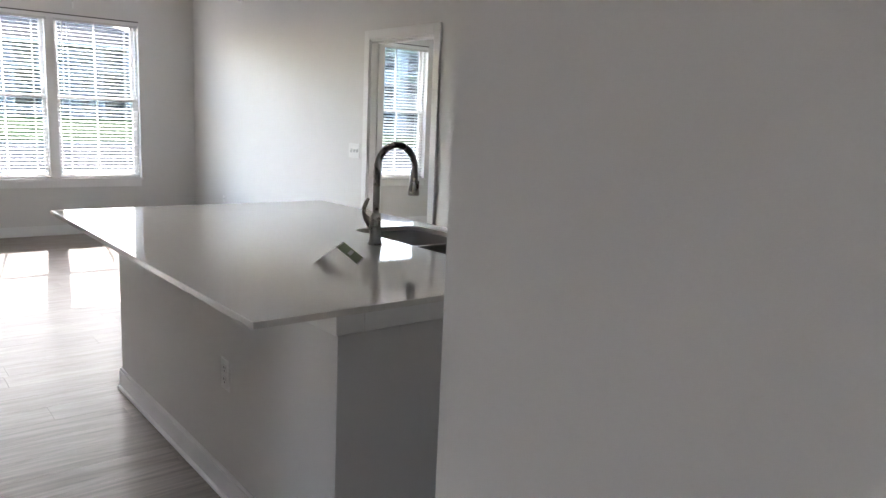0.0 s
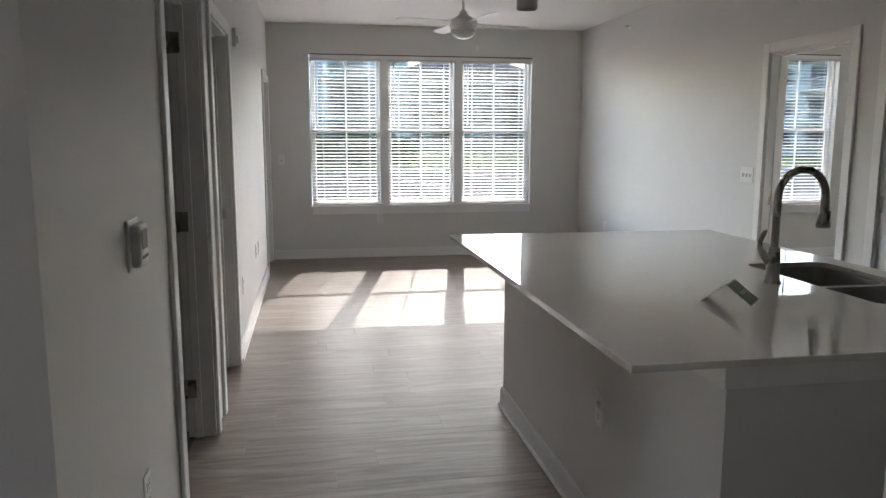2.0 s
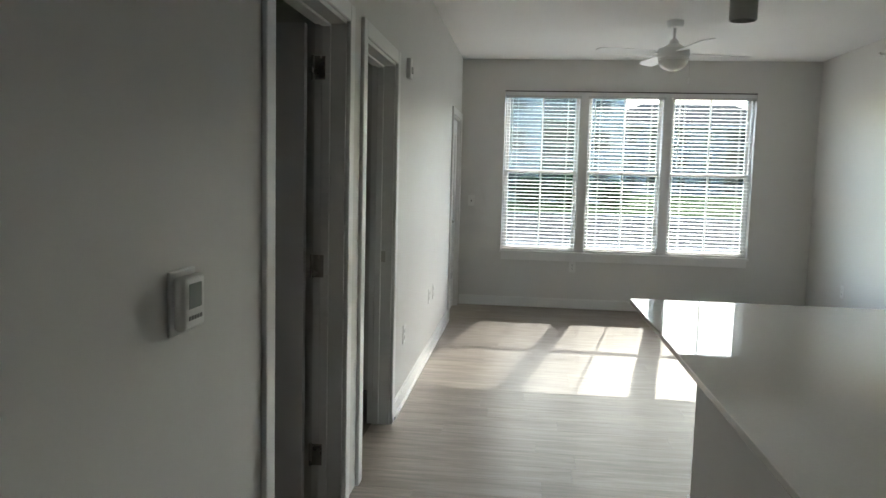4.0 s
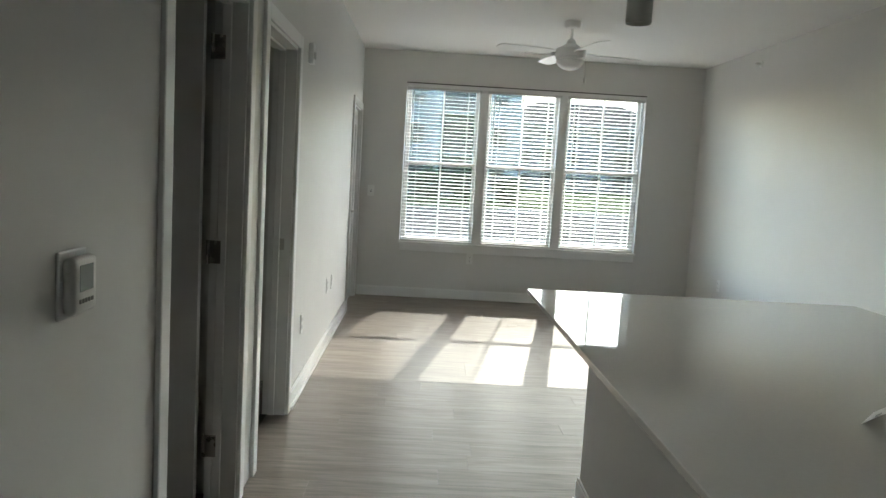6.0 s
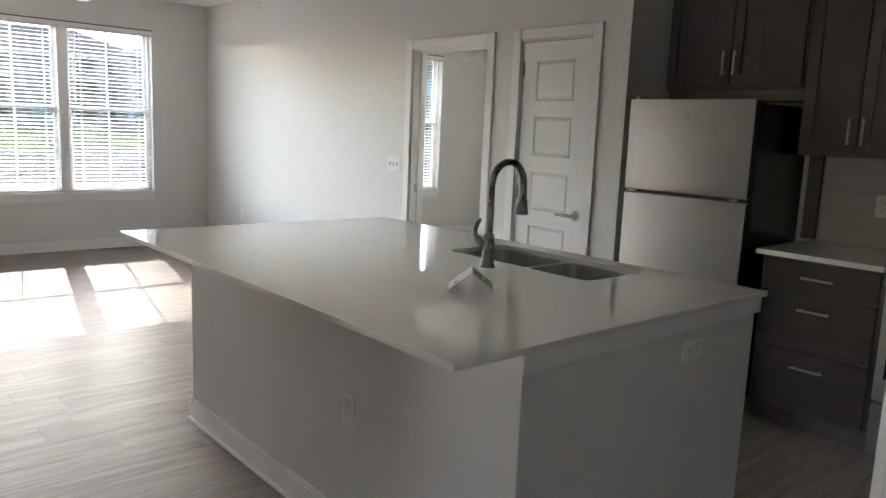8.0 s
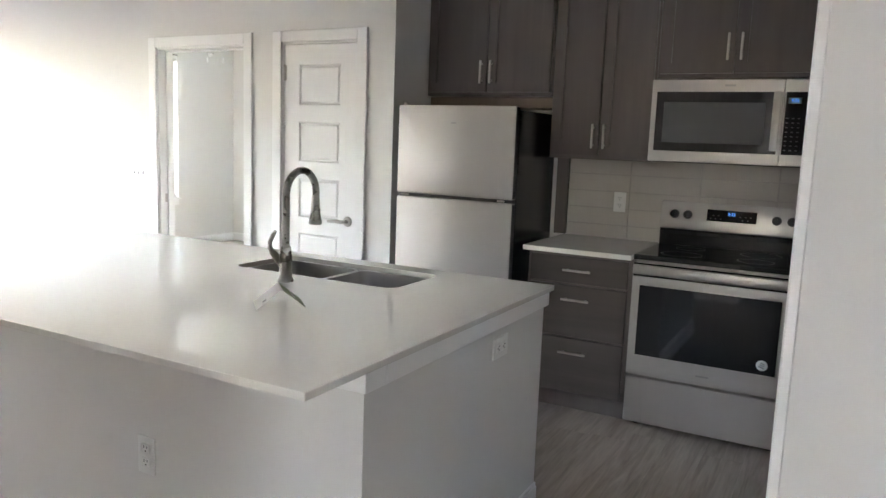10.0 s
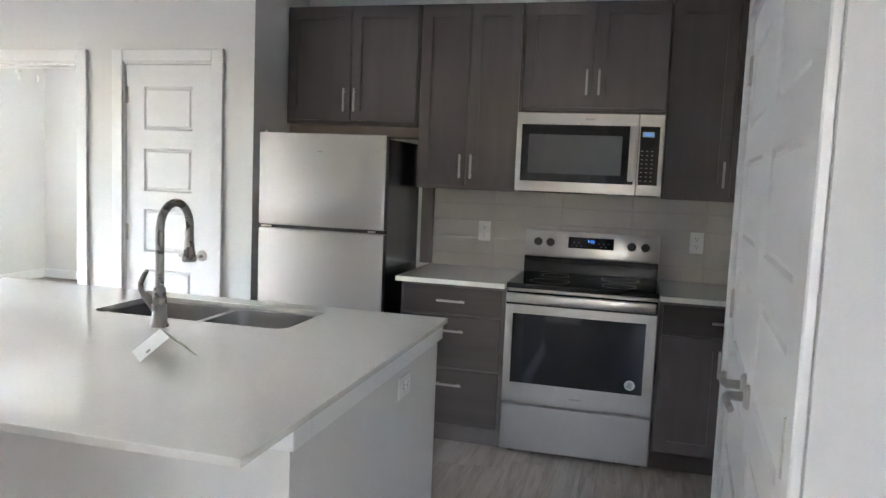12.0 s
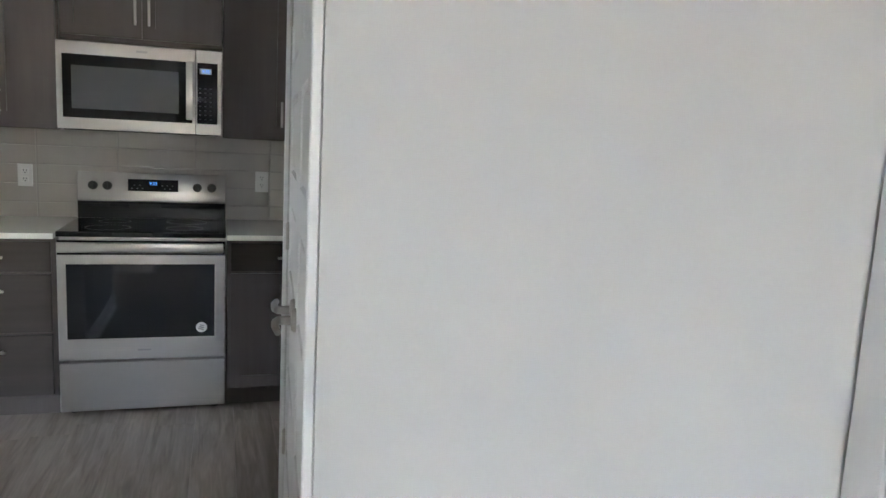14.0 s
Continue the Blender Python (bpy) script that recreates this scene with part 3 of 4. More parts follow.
def island():
    t = thing("kitchen_island", "greige drywall kitchen island base with white trim", "kitchen island")
    for a in ((IX0, IX0 + 0.1, IY0, IY1), (IX1 - 0.03, IX1, IY0, IY1), (IX0 + 0.1, IX1 - 0.03, IY0, IY0 + 0.1), (IX0 + 0.1, IX1 - 0.03, IY1 - 0.1, IY1)):
        part("side_wall", box(*a, 0.0, 0.8125), WALL, t)
    bm = ring(IX0 - 0.016, IX1 + 0.012, IY0 - 0.016, IY1 + 0.012, 0.813, 0.8695, 0.09, 0.002)
    part("top_trim", bm, TRIM, t, "flat white trim band below the worktop")
    for nm, a in (("long", (IX0 - 0.013, IX0 - 0.0005, IY0 - 0.013, IY1 + 0.013)), ("end", (IX0, IX1 + 0.0, IY0 - 0.013, IY0 - 0.0005)),
                  ("far", (IX0, IX1, IY1 + 0.0005, IY1 + 0.013))):
        bm = box(a[0], a[1], a[2], a[3], 0.0, 0.092, 0.002)
        bx(bm, a[0] + (0.004 if nm == "long" else 0), a[1], a[2] + (0.004 if nm == "end" else 0), a[3], 0.0915, 0.107, 0.003)
        if nm == "long":
            bx(bm, a[0] - 0.012, a[0] + 0.001, a[2] - 0.012, a[3], 0.0, 0.018, 0.005, 2)
        if nm == "end":
            bx(bm, a[0], a[1], a[2] - 0.012, a[2] + 0.001, 0.0, 0.018, 0.005, 2)
        part("base_moulding", bm, TRIM, t, "white base moulding with shoe")
    return t


island()
SX0, SX1, SY0, SY1 = 2.195, 2.545, -6.640, -5.885
hole = rounded_loop(SX0, SX1, SY0, SY1, 0.05)
top = tagged(new("island_worktop", mesh_of("island_worktop", slab([(CX0, CY0), (CX1, CY0), (CX1, CY1), (CX0, CY1)], [hole], 0.8705, CZ, 0.0025), QUARTZ)),
             "glossy white quartz worktop with a sink cut-out on the island", "worktop")


def bowl(x0, x1, y0, y1, r, deep):
    bm = bmesh.new()
    loops = []
    for grow, z in ((0.012, 0.0), (0.0, 0.0), (-0.004, -0.02), (-0.008, -deep + 0.03), (-0.03, -deep), (-0.11, -deep - 0.004)):
        pts = rounded_loop(x0 - grow, x1 + grow, y0 - grow, y1 + grow, max(r + grow, 0.02) if grow > -0.1 else 0.02)
        loops.append([bm.verts.new((x, y, 0.8685 + z)) for x, y in pts])
    n = len(loops[0])
    for a, b in zip(loops, loops[1:]):
        for i in range(n):
            j = (i + 1) % n
            bm.faces.new((a[i], a[j], b[j], b[i]))
    bm.faces.new(loops[-1])
    bmesh.ops.recalc_face_normals(bm, faces=bm.faces)
    for f in bm.faces:
        f.normal_flip()
    return bm


def sink():
    t = thing("kitchen_sink", "undermount stainless double-bowl kitchen sink in the island", "sink", at=pose(0, 0, 0))
    mid = -6.27
    for y0, y1 in ((SY0 + 0.006, mid - 0.012), (mid + 0.012, SY1 - 0.006)):
        b = part("bowl", bowl(SX0 + 0.006, SX1 - 0.006, y0, y1, 0.045, 0.19), STEELD, t, smooth=50)
        cx, cy = (SX0 + SX1) / 2, (y0 + y1) / 2
        part("drain", lathe([(0.045, 0.679), (0.045, 0.682), (0.03, 0.6825), (0.028, 0.6765)], 24, (cx, cy, 0)), NICKEL, b, smooth=40)
    return t


sink()


def faucet():
    x, y = 2.070, -6.262
    t = thing("kitchen_faucet", "tall brushed-nickel gooseneck faucet with pull-down spray", "faucet")
    part("base", lathe([(0.030, CZ), (0.030, CZ + 0.006), (0.025, CZ + 0.014), (0.022, CZ + 0.05), (0.023, CZ + 0.075), (0.0215, CZ + 0.105), (0.019, CZ + 0.125),
                        (0.0135, CZ + 0.13)], 28, (x, y, 0)), FAUCET, t, smooth=40)
    pts = [(x, y, CZ + 0.12), (x, y, 1.10), (x, y, 1.181)]
    r, cx = 0.104, x + 0.104
    for i in range(1, 17):
        a = math.pi - math.pi * 1.03 * i / 16
        pts.append((cx + r * math.cos(a), y + 0.002 * i, 1.184 + r * math.sin(a)))
    part("neck", tube(pts, 0.0135, 18), FAUCET, t, smooth=60)
    e = pts[-1]
    part("spray_head", lathe([(0.014, 0.012), (0.0155, 0.0), (0.0165, -0.03), (0.019, -0.055), (0.0245, -0.082), (0.0255, -0.092), (0.022, -0.096)], 24,
                             (e[0], e[1], e[2])), FAUCET, t, "pull-down spray head", 40)
    part("spray_button", box(e[0] + 0.018, e[0] + 0.0245, e[1] - 0.006, e[1] + 0.006, e[2] - 0.066, e[2] - 0.035, 0.002), DARKPL, t)
    part("valve_arm", tube([(x - 0.004, y + 0.01, CZ + 0.055), (x - 0.010, y + 0.032, CZ + 0.085), (x - 0.016, y + 0.047, CZ + 0.105)], [0.014, 0.0145, 0.0135], 16),
         FAUCET, t, smooth=50)
    part("lever", tube([(x - 0.016, y + 0.047, CZ + 0.103), (x - 0.020, y + 0.056, CZ + 0.118), (x - 0.021, y + 0.056, CZ + 0.140), (x - 0.017, y + 0.046, CZ + 0.165),
                        (x - 0.014, y + 0.036, CZ + 0.182)], [0.011, 0.009, 0.0085, 0.0085, 0.006], 14), FAUCET, t, smooth=50)
    return t


faucet()


def tent_card():
    t = thing("tent_card", "small folded white tent card with a green face on the worktop", "card")
    a0, a1 = Vector((1.746, -6.409, CZ + 0.001)), Vector((1.663, -6.498, CZ + 0.001))
    b0, b1 = Vector((1.862, -6.503, CZ + 0.001)), Vector((1.779, -6.592, CZ + 0.001))
    r0, r1 = (a0 + b0) / 2 + Vector((0, 0, 0.058)), (a1 + b1) / 2 + Vector((0, 0, 0.058))

    def leaf(p, q, r, s, lift):
        bm = bmesh.new()
        nrm = (q - p).cross(s - p).normalized()
        if nrm.z < 0:
            nrm = -nrm
        vs = [bm.verts.new(v + nrm * lift) for v in (p, q, r, s)] + [bm.verts.new(v + nrm * (lift + 0.0006)) for v in (p, q, r, s)]
        bm.faces.new(vs[3::-1]), bm.faces.new(vs[4:])
        for i in range(4):
            j = (i + 1) % 4
            bm.faces.new((vs[i], vs[j], vs[4 + j], vs[4 + i]))
        bmesh.ops.recalc_face_normals(bm, faces=bm.faces)
        return bm
    part("leaf", leaf(a0, a1, r1, r0, 0), CARDW, t)
    part("leaf", leaf(b1, b0, r0, r1, 0), CARDW, t)

    def inner(p, q, r, s, u0, u1, v0, v1):
        f = lambda u, v: (p * (1 - u) + q * u) * (1 - v) + (s * (1 - u) + r * u) * v
        return f(u0, v0), f(u1, v0), f(u1, v1), f(u0, v1)
    part("print", leaf(*inner(b1, b0, r0, r1, 0.02, 0.98, 0.04, 0.95), 0.0012), CARDG, t, "green printed face")
    part("mark", leaf(*inner(b1, b0, r0, r1, 0.2, 0.8, 0.42, 0.56), 0.0022), CARDW, t, "pale line of print")
    part("mark", leaf(*inner(a0, a1, r1, r0, 0.72, 0.86, 0.28, 0.42), 0.0012), PRINT, t, "small grey printed mark")
    return t


tent_card()


# ---- wall plates ----
def outlet(at, label, wide=0.071, tall=0.116, kind="outlet", group="wall outlets"):
    """A wall plate whose face looks along -y: two receptacles or rockers."""
    t = thing("wall_outlet" if kind == "outlet" else "light_switch", label, "outlet" if kind == "outlet" else "switch", group, at=at)
    part("plate", box(-wide / 2, wide / 2, -0.0055, 0.0, -tall / 2, tall / 2, 0.0025, 2), PLASTIC, t)
    if kind == "outlet":
        for z in (-0.021, 0.021):
            o = part("receptacle", box(-0.0165, 0.0165, -0.0075, -0.005, z - 0.014, z + 0.014, 0.003, 2), PLASTIC, t)
            bm = bmesh.new()
            for x, hh in ((-0.0065, 0.0045), (0.0065, 0.0035)):
                bx(bm, x - 0.0013, x + 0.0013, -0.0079, -0.0074, z + 0.001 - hh + 0.003, z + 0.001 + hh + 0.003)
            bx(bm, -0.0025, 0.0025, -0.0079, -0.0074, z - 0.010, z - 0.0055)
            part("slots", bm, SLOT, o)
    else:
        n = 1 if wide < 0.1 else 3
        for i in range(max(n, 1)):
            x = (i - (max(n, 1) - 1) / 2) * 0.046
            part("toggle", box(x - 0.005, x + 0.005, -0.014, -0.005, -0.002, 0.012, 0.002), PLASTIC, t)
            part("slot", box(x - 0.0065, x + 0.0065, -0.0062, -0.0054, -0.013, 0.013), SLOT, t)
    return t


W_L, W_R, W_K = 90, -90, -90
OUT = "white plastic duplex outlet on the "
outlet(pose(IX0, -6.290, 0.470, 0, 0, -90), OUT + "island's long side")
outlet(pose(2.225, IY0, 0.742, 0, 90, 0), OUT + "island's end")
outlet(pose(1.240, 0.0, 0.450), OUT + "wall below the window")
outlet(pose(XR, -0.87, 0.415, 0, 0, W_R), OUT + "long greige wall")
outlet(pose(0.0, -2.43, 0.47, 0, 0, W_L), OUT + "long greige wall")
outlet(pose(0.0, -2.15, 0.46, 0, 0, W_L), OUT + "long greige wall")
outlet(pose(0.0, -3.60, 0.42, 0, 0, W_L), OUT + "long greige wall")
outlet(pose(0.0, -6.55, 0.42, 0, 0, W_L), OUT + "wall beside the door")
outlet(pose(XK - 0.0095, -6.860, 1.103, 0, 0, W_K), OUT + "tiled splashback")
outlet(pose(XK - 0.0095, -8.053, 1.105, 0, 0, W_K), OUT + "tiled splashback")
outlet(pose(0.131, 0.0, 1.136), "white light switch beside the window", kind="switch", group="light switches")
outlet(pose(XR, -3.545, 1.120, 0, 0, W_R), "white three-gang light switch beside the bedroom door", 0.163, 0.116, "switch", "light switches")


def thermostat():
    t = thing("thermostat", "white wall thermostat with a small grey display", "thermostat", at=pose(0, -6.605, 1.117, 0, 0, 90))
    part("back_plate", box(0, 0.118, -0.008, 0, -0.068, 0.068, 0.004, 2), PLASTIC, t)
    part("case", box(0.010, 0.108, -0.034, -0.0075, -0.058, 0.056, 0.010, 3), PLASTIC, t, smooth=50)
    part("display", box(0.030, 0.088, -0.0352, -0.0335, -0.012, 0.040, 0.0006), LCD, t, "grey display")
    for k in range(5):
        part("button", box(0.028 + k * 0.0130, 0.036 + k * 0.0130, -0.0362, -0.0335, -0.036, -0.027, 0.001), PRINT, t)
    return t


thermostat()
ch = thing("alarm_strobe", "small white wall alarm device above the door", "alarm", at=pose(0, -3.66, 2.01, 0, 0, 90))
part("case", box(-0.035, 0.035, -0.028, 0, -0.058, 0.058, 0.006, 2), PLASTIC, ch)
part("lens", box(-0.015, 0.015, -0.036, -0.0275, -0.03, 0.01, 0.004, 2), GLOBE, ch)


def sprinkler(at):
    t = thing("wall_sprinkler", "small white sidewall fire sprinkler", "sprinkler", "fire sprinklers", at=at)
    part("rose", lathe([(0.032, 0.0), (0.030, -0.006), (0.010, -0.012), (0.009, -0.045)], 20, axis="y"), PLASTIC, t, smooth=40)
    part("deflector", box(-0.014, 0.014, -0.052, -0.045, -0.002, 0.012, 0.001), NICKEL, t)
    return t


sprinkler(pose(XR, -1.34, 2.50, 0, 0, -90))
sprinkler(pose(0, -3.44, 2.51, 0, 0, 90))
sprinkler(pose(7.0, -0.80, 2.40))


# ---- ceiling things ----
def ceiling_fan(x, y, turn, label, chains):
    t = thing("ceiling_fan", label, "ceiling fan", "ceiling fans", at=pose(x, y, H - 2.65))
    part("canopy", lathe([(0.066, 2.649), (0.066, 2.615), (0.055, 2.598), (0.02, 2.592)], 32), TRIM, t, smooth=40)
    part("downrod", lathe([(0.012, 2.595), (0.012, 2.49)], 16), TRIM, t, smooth=40)
    part("motor_housing", lathe([(0.022, 2.512), (0.034, 2.495), (0.040, 2.475), (0.075, 2.452), (0.115, 2.435), (0.124, 2.42), (0.124, 2.372), (0.116, 2.362), (0.06, 2.358)], 40),
         TRIM, t, smooth=35)
    part("light_ring", lathe([(0.117, 2.361), (0.119, 2.352), (0.117, 2.345), (0.1, 2.344)], 40), TRIM, t, smooth=35)
    g = [(0.112 * math.cos(radians(a)), 2.344 - 0.078 * math.sin(radians(a))) for a in range(0, 86, 8)]
    part("globe", lathe(g, 40), GLOBE, t, "round frosted glass globe", 60)
    for k in range(4):
        m = pose(0, 0, 2.402, 0, 0, turn + 90 * k) @ pose(0, 0, 0, 11, 0, 0)
        bm = bmesh.new()
        pts = [(0.16, -0.045), (0.25, -0.058), (0.50, -0.064), (0.60, -0.055), (0.625, -0.02), (0.625, 0.02), (0.60, 0.055), (0.50, 0.064), (0.25, 0.058), (0.16, 0.045)]
        lo, hi = [bm.verts.new((x, y, -0.003)) for x, y in pts], [bm.verts.new((x, y, 0.003)) for x, y in pts]
        bm.faces.new(lo[::-1]), bm.faces.new(hi)
        for i in range(len(pts)):
            j = (i + 1) % len(pts)
            bm.faces.new((lo[i], lo[j], hi[j], hi[i]))
        b = part("blade", moved(bm, m), TRIM, t)
        part("blade_iron", moved(box(0.10, 0.22, -0.018, 0.018, 0.0035, 0.008, 0.002), m), TRIM, b)
    for px, py, low in chains:
        c = part("pull_chain", tube([(px, py, 2.365), (px * 1.02, py * 1.02, low + 0.1), (px * 1.02, py * 1.02, low + 0.045)], 0.0012, 6), NICKEL, t)
        part("fob", lathe([(0.004, low + 0.05), (0.008, low + 0.04), (0.010, low + 0.01), (0.007, low)], 12, (px * 1.02, py * 1.02, 0)), PLASTIC, c, "white pull fob", 40)
    return t


ceiling_fan(1.823, -1.95, 12, "white four-blade ceiling fan with a round globe light", [(0.126, 0.0, 2.17)])
ceiling_fan(5.58, -2.42, 40, "white ceiling fan with two pull chains in the bedroom", [(-0.09, 0.09, 2.12), (0.13, 0.10, 2.14)])


def pendant(x, y, low=2.043):
    t = thing("pendant_light", "frosted cylinder pendant light on a dark rod", "pendant light", "pendant lights over the island", at=pose(x, y, 0))
    part("canopy", lathe([(0.06, H - 0.001), (0.06, H - 0.018), (0.052, H - 0.026), (0.012, H - 0.028)], 28), BRONZE, t, smooth=40)
    part("rod", lathe([(0.0065, H - 0.026), (0.0065, low + 0.20)], 12), BRONZE, t, smooth=40)
    part("socket_cap", lathe([(0.012, low + 0.222), (0.013, low + 0.205), (0.030, low + 0.193), (0.040, low + 0.183), (0.040, low + 0.178)], 24), BRONZE, t, smooth=40)
    part("shade", lathe([(0.040, low + 0.182), (0.049, low + 0.172), (0.0495, low + 0.001), (0.046, low), (0.0455, low + 0.165), (0.01, low + 0.17)], 36), SHADE, t,
         "frosted glass cylinder", 50)
    return t


pendant(1.49, -5.10, 1.992)
pendant(1.61, -5.56, 2.04)
vt = thing("ceiling_vent", "white slotted ceiling air vent near the window", "vent", at=pose(1.81, -0.45, H))
part("frame", box(-0.19, 0.19, -0.09, 0.09, -0.008, -0.001, 0.002), TRIM, vt)
for k in range(7):
    part("slat", moved(box(-0.165, 0.165, -0.009, 0.009, -0.001, 0.001), pose(0, -0.063 + k * 0.021, -0.011, 35)), TRIM, vt)

# ---- kitchen wall: local x runs towards -y, local y into the wall ----


def K(x, y, z=0.0):
    """Pose on the kitchen side: front plane at x, left end at y."""
    return pose(x, y, z, 0, 0, -90) @ Matrix.Diagonal((1, 1, 0.979, 1))


def bar_pull(parent, x, z, upright, length=0.135):
    bm = bmesh.new()
    if upright:
        bx(bm, x - 0.006, x + 0.006, -0.034, -0.024, z - length / 2, z + length / 2, 0.002)
        for s in (-1, 1):
            bx(bm, x - 0.004, x + 0.004, -0.026, -0.0005, z + s * length * 0.36 - 0.004, z + s * length * 0.36 + 0.004)
    else:
        bx(bm, x - length / 2, x + length / 2, -0.034, -0.024, z - 0.006, z + 0.006, 0.002)
        for s in (-1, 1):
            bx(bm, x + s * length * 0.36 - 0.004, x + s * length * 0.36 + 0.004, -0.026, -0.0005, z - 0.004, z + 0.004)
    return part("handle", bm, NICKEL, parent, "brushed nickel bar handle")


def shaker(parent, x0, x1, z0, z1, handle):
    w, h = x1 - x0, z1 - z0
    d = part("door", moved(panel_front(w, h, 0.019, [(0.055, w - 0.055, 0.055, h - 0.055)], 0.012, 0.011), pose(x0, -0.0195, z0)), CAB, parent)
    bm_x, bm_z = handle
    hp = bar_pull(parent, bm_x, bm_z, True)
    hp.parent = d
    for v in hp.data.vertices:
        v.co.y -= 0.0195
    return d


def upper(y0, y1, z0, label, depth=0.276, low=0.14, single=False):
    w = y0 - y1
    t = thing("wall_cabinet", label, "cabinet", "kitchen cabinets", at=K(XK - depth, y0))
    part("body", box(0, w, 0, depth - 0.001, z0, 2.405, 0.0015), CAB, t)
    part("underside", box(0.02, w - 0.02, 0.02, depth - 0.02, z0 - 0.002, z0 - 0.0005), CABIN, t)
    m = w / 2
    zl = z0 + 0.022
    hz = zl + low
    shaker(t, 0.012, m - 0.0035, zl, 2.39, (m - 0.0035 - 0.028, hz))
    shaker(t, m + 0.0035, w - 0.012, zl, 2.39, (m + 0.0035 + 0.028, hz))
    return t


upper(-5.695, -6.505, 1.726, "dark espresso two-door wall cabinet above the fridge", low=0.115)
upper(-6.509, -7.082, 1.377, "tall dark espresso two-door wall cabinet", low=0.105)
upper(-7.085, -7.837, 1.822, "dark espresso two-door wall cabinet above the microwave", low=0.130)
upper(-7.840, -8.495, 1.372, "tall dark espresso two-door wall cabinet", low=0.115)
# dark strip gives the shade on the wall between fridge and tiles
solid("trim_fridge_filler", box(XK - 0.03, XK - 0.001, -6.543, -6.470, 0.89, 1.347, 0.001), CAB, "dark strip standing in for the shaded wall beside the fridge", "trim")
solid("trim_fridge_cabinet", moved(box(0, 0.80, 0.03, 0.27, 1.66, 1.7195), K(XK - 0.276, -5.70)), CABIN, "wooden rail under the cabinet", "trim")


def drawer(parent, x0, x1, z0, z1):
    w, h = x1 - x0, z1 - z0
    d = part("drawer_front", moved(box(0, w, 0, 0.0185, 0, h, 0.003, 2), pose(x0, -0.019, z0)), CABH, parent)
    hp = bar_pull(parent, (x0 + x1) / 2, z1 - 0.075 if h > 0.17 else (z0 + z1) / 2, False, 0.15)
    hp.parent = d
    for v in hp.data.vertices:
        v.co.y -= 0.019
    return d


def base_cabinet(y0, y1, label, fronts):
    w = y0 - y1
    t = thing("base_cabinet", label, "cabinet", "kitchen cabinets", at=K(3.722, y0))
    part("body", box(0, w, 0, XK - 3.722 - 0.002, 0.105, 0.878, 0.0015), CAB, t)
    part("toe_kick", box(0, w, 0.055, 0.07, 0.0, 0.1045), CAB, t)
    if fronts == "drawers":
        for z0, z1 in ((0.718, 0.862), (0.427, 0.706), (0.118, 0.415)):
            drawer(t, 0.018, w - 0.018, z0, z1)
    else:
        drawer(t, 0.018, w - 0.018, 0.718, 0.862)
        m = w / 2
        shaker(t, 0.018, m - 0.003, 0.118, 0.706, (m - 0.030, 0.59))
        shaker(t, m + 0.003, w - 0.018, 0.118, 0.706, (m + 0.030, 0.59))
    return t


base_cabinet(-6.545, -7.108, "dark espresso base cabinet with three drawers", "drawers")
base_cabinet(-7.864, -8.495, "dark espresso base cabinet with a drawer above doors", "doors")
for y0, y1 in ((-6.528, -7.109), (-7.862, -8.497)):
    w = y0 - y1
    ob = tagged(new("kitchen_worktop", mesh_of("kitchen_worktop", box(0, w, 0, XK - 3.662 - 0.002, 0.8795, 0.906, 0.0025, 2), QUARTZ)),
                "white quartz worktop on the dark base cabinet", "worktop", "kitchen worktops")
    ob.matrix_basis = K(3.662, y0)


def fridge():
    w = 0.720
    t = thing("refrigerator", "stainless top-freezer refrigerator with black sides", "refrigerator", at=K(3.632, -5.745))
    part("body", box(0.004, w - 0.004, 0.062, 0.62, 0.045, 1.628, 0.006, 2), BLACK, t)
    part("grille", box(0.01, w - 0.01, 0.03, 0.06, 0.0, 0.075, 0.003), DARKPL, t)
    for nm, z0, z1 in (("freezer_door", 1.142, 1.645), ("fridge_door", 0.085, 1.122)):
        d = part(nm, box(0, w, 0.0, 0.052, z0, z1, 0.007, 3), STEEL, t, smooth=40)
        part("gasket", box(0.012, w - 0.012, 0.0525, 0.0615, z0 + 0.01, z1 - 0.01), DARKPL, d)
        part("edge_strip", box(w - 0.004, w + 0.001, 0.006, 0.05, z0 + 0.006, z1 - 0.006), DARKPL, d, "black edge strip")
    part("gap_trim", box(0.006, w - 0.006, 0.02, 0.06, 1.1225, 1.1415), DARKPL, t)
    part("hinge_bracket", box(0.012, 0.07, 0.004, 0.03, 1.127, 1.137, 0.002), NICKEL, t, "bright hinge bracket")
    part("hinge_bracket", box(w - 0.09, w - 0.05, 0.004, 0.03, 1.127, 1.137, 0.002), NICKEL, t, "bright hinge bracket")
    part("hinge_cap", lathe([(0.014, 1.6455), (0.014, 1.656), (0.010, 1.662)], 16, (0.03, 0.03, 0)), NICKEL, t, smooth=40)
    part("badge", box(w * 0.47, w * 0.47 + 0.03, -0.0012, 0.0, 1.545, 1.552), PRINT, t, "small metal badge")
    return t


fridge()


def knob(parent, x, y, z, tilt):
    m = pose(x, y, z, tilt)
    bm = lathe([(0.024, 0.0), (0.0235, -0.012), (0.020, -0.022), (0.018, -0.024)], 24, axis="y")
    bx(bm, -0.004, 0.004, -0.030, -0.022, -0.018, 0.018, 0.0015)
    return part("knob", moved(bm, m), DARKPL, parent, "black control knob", 40)


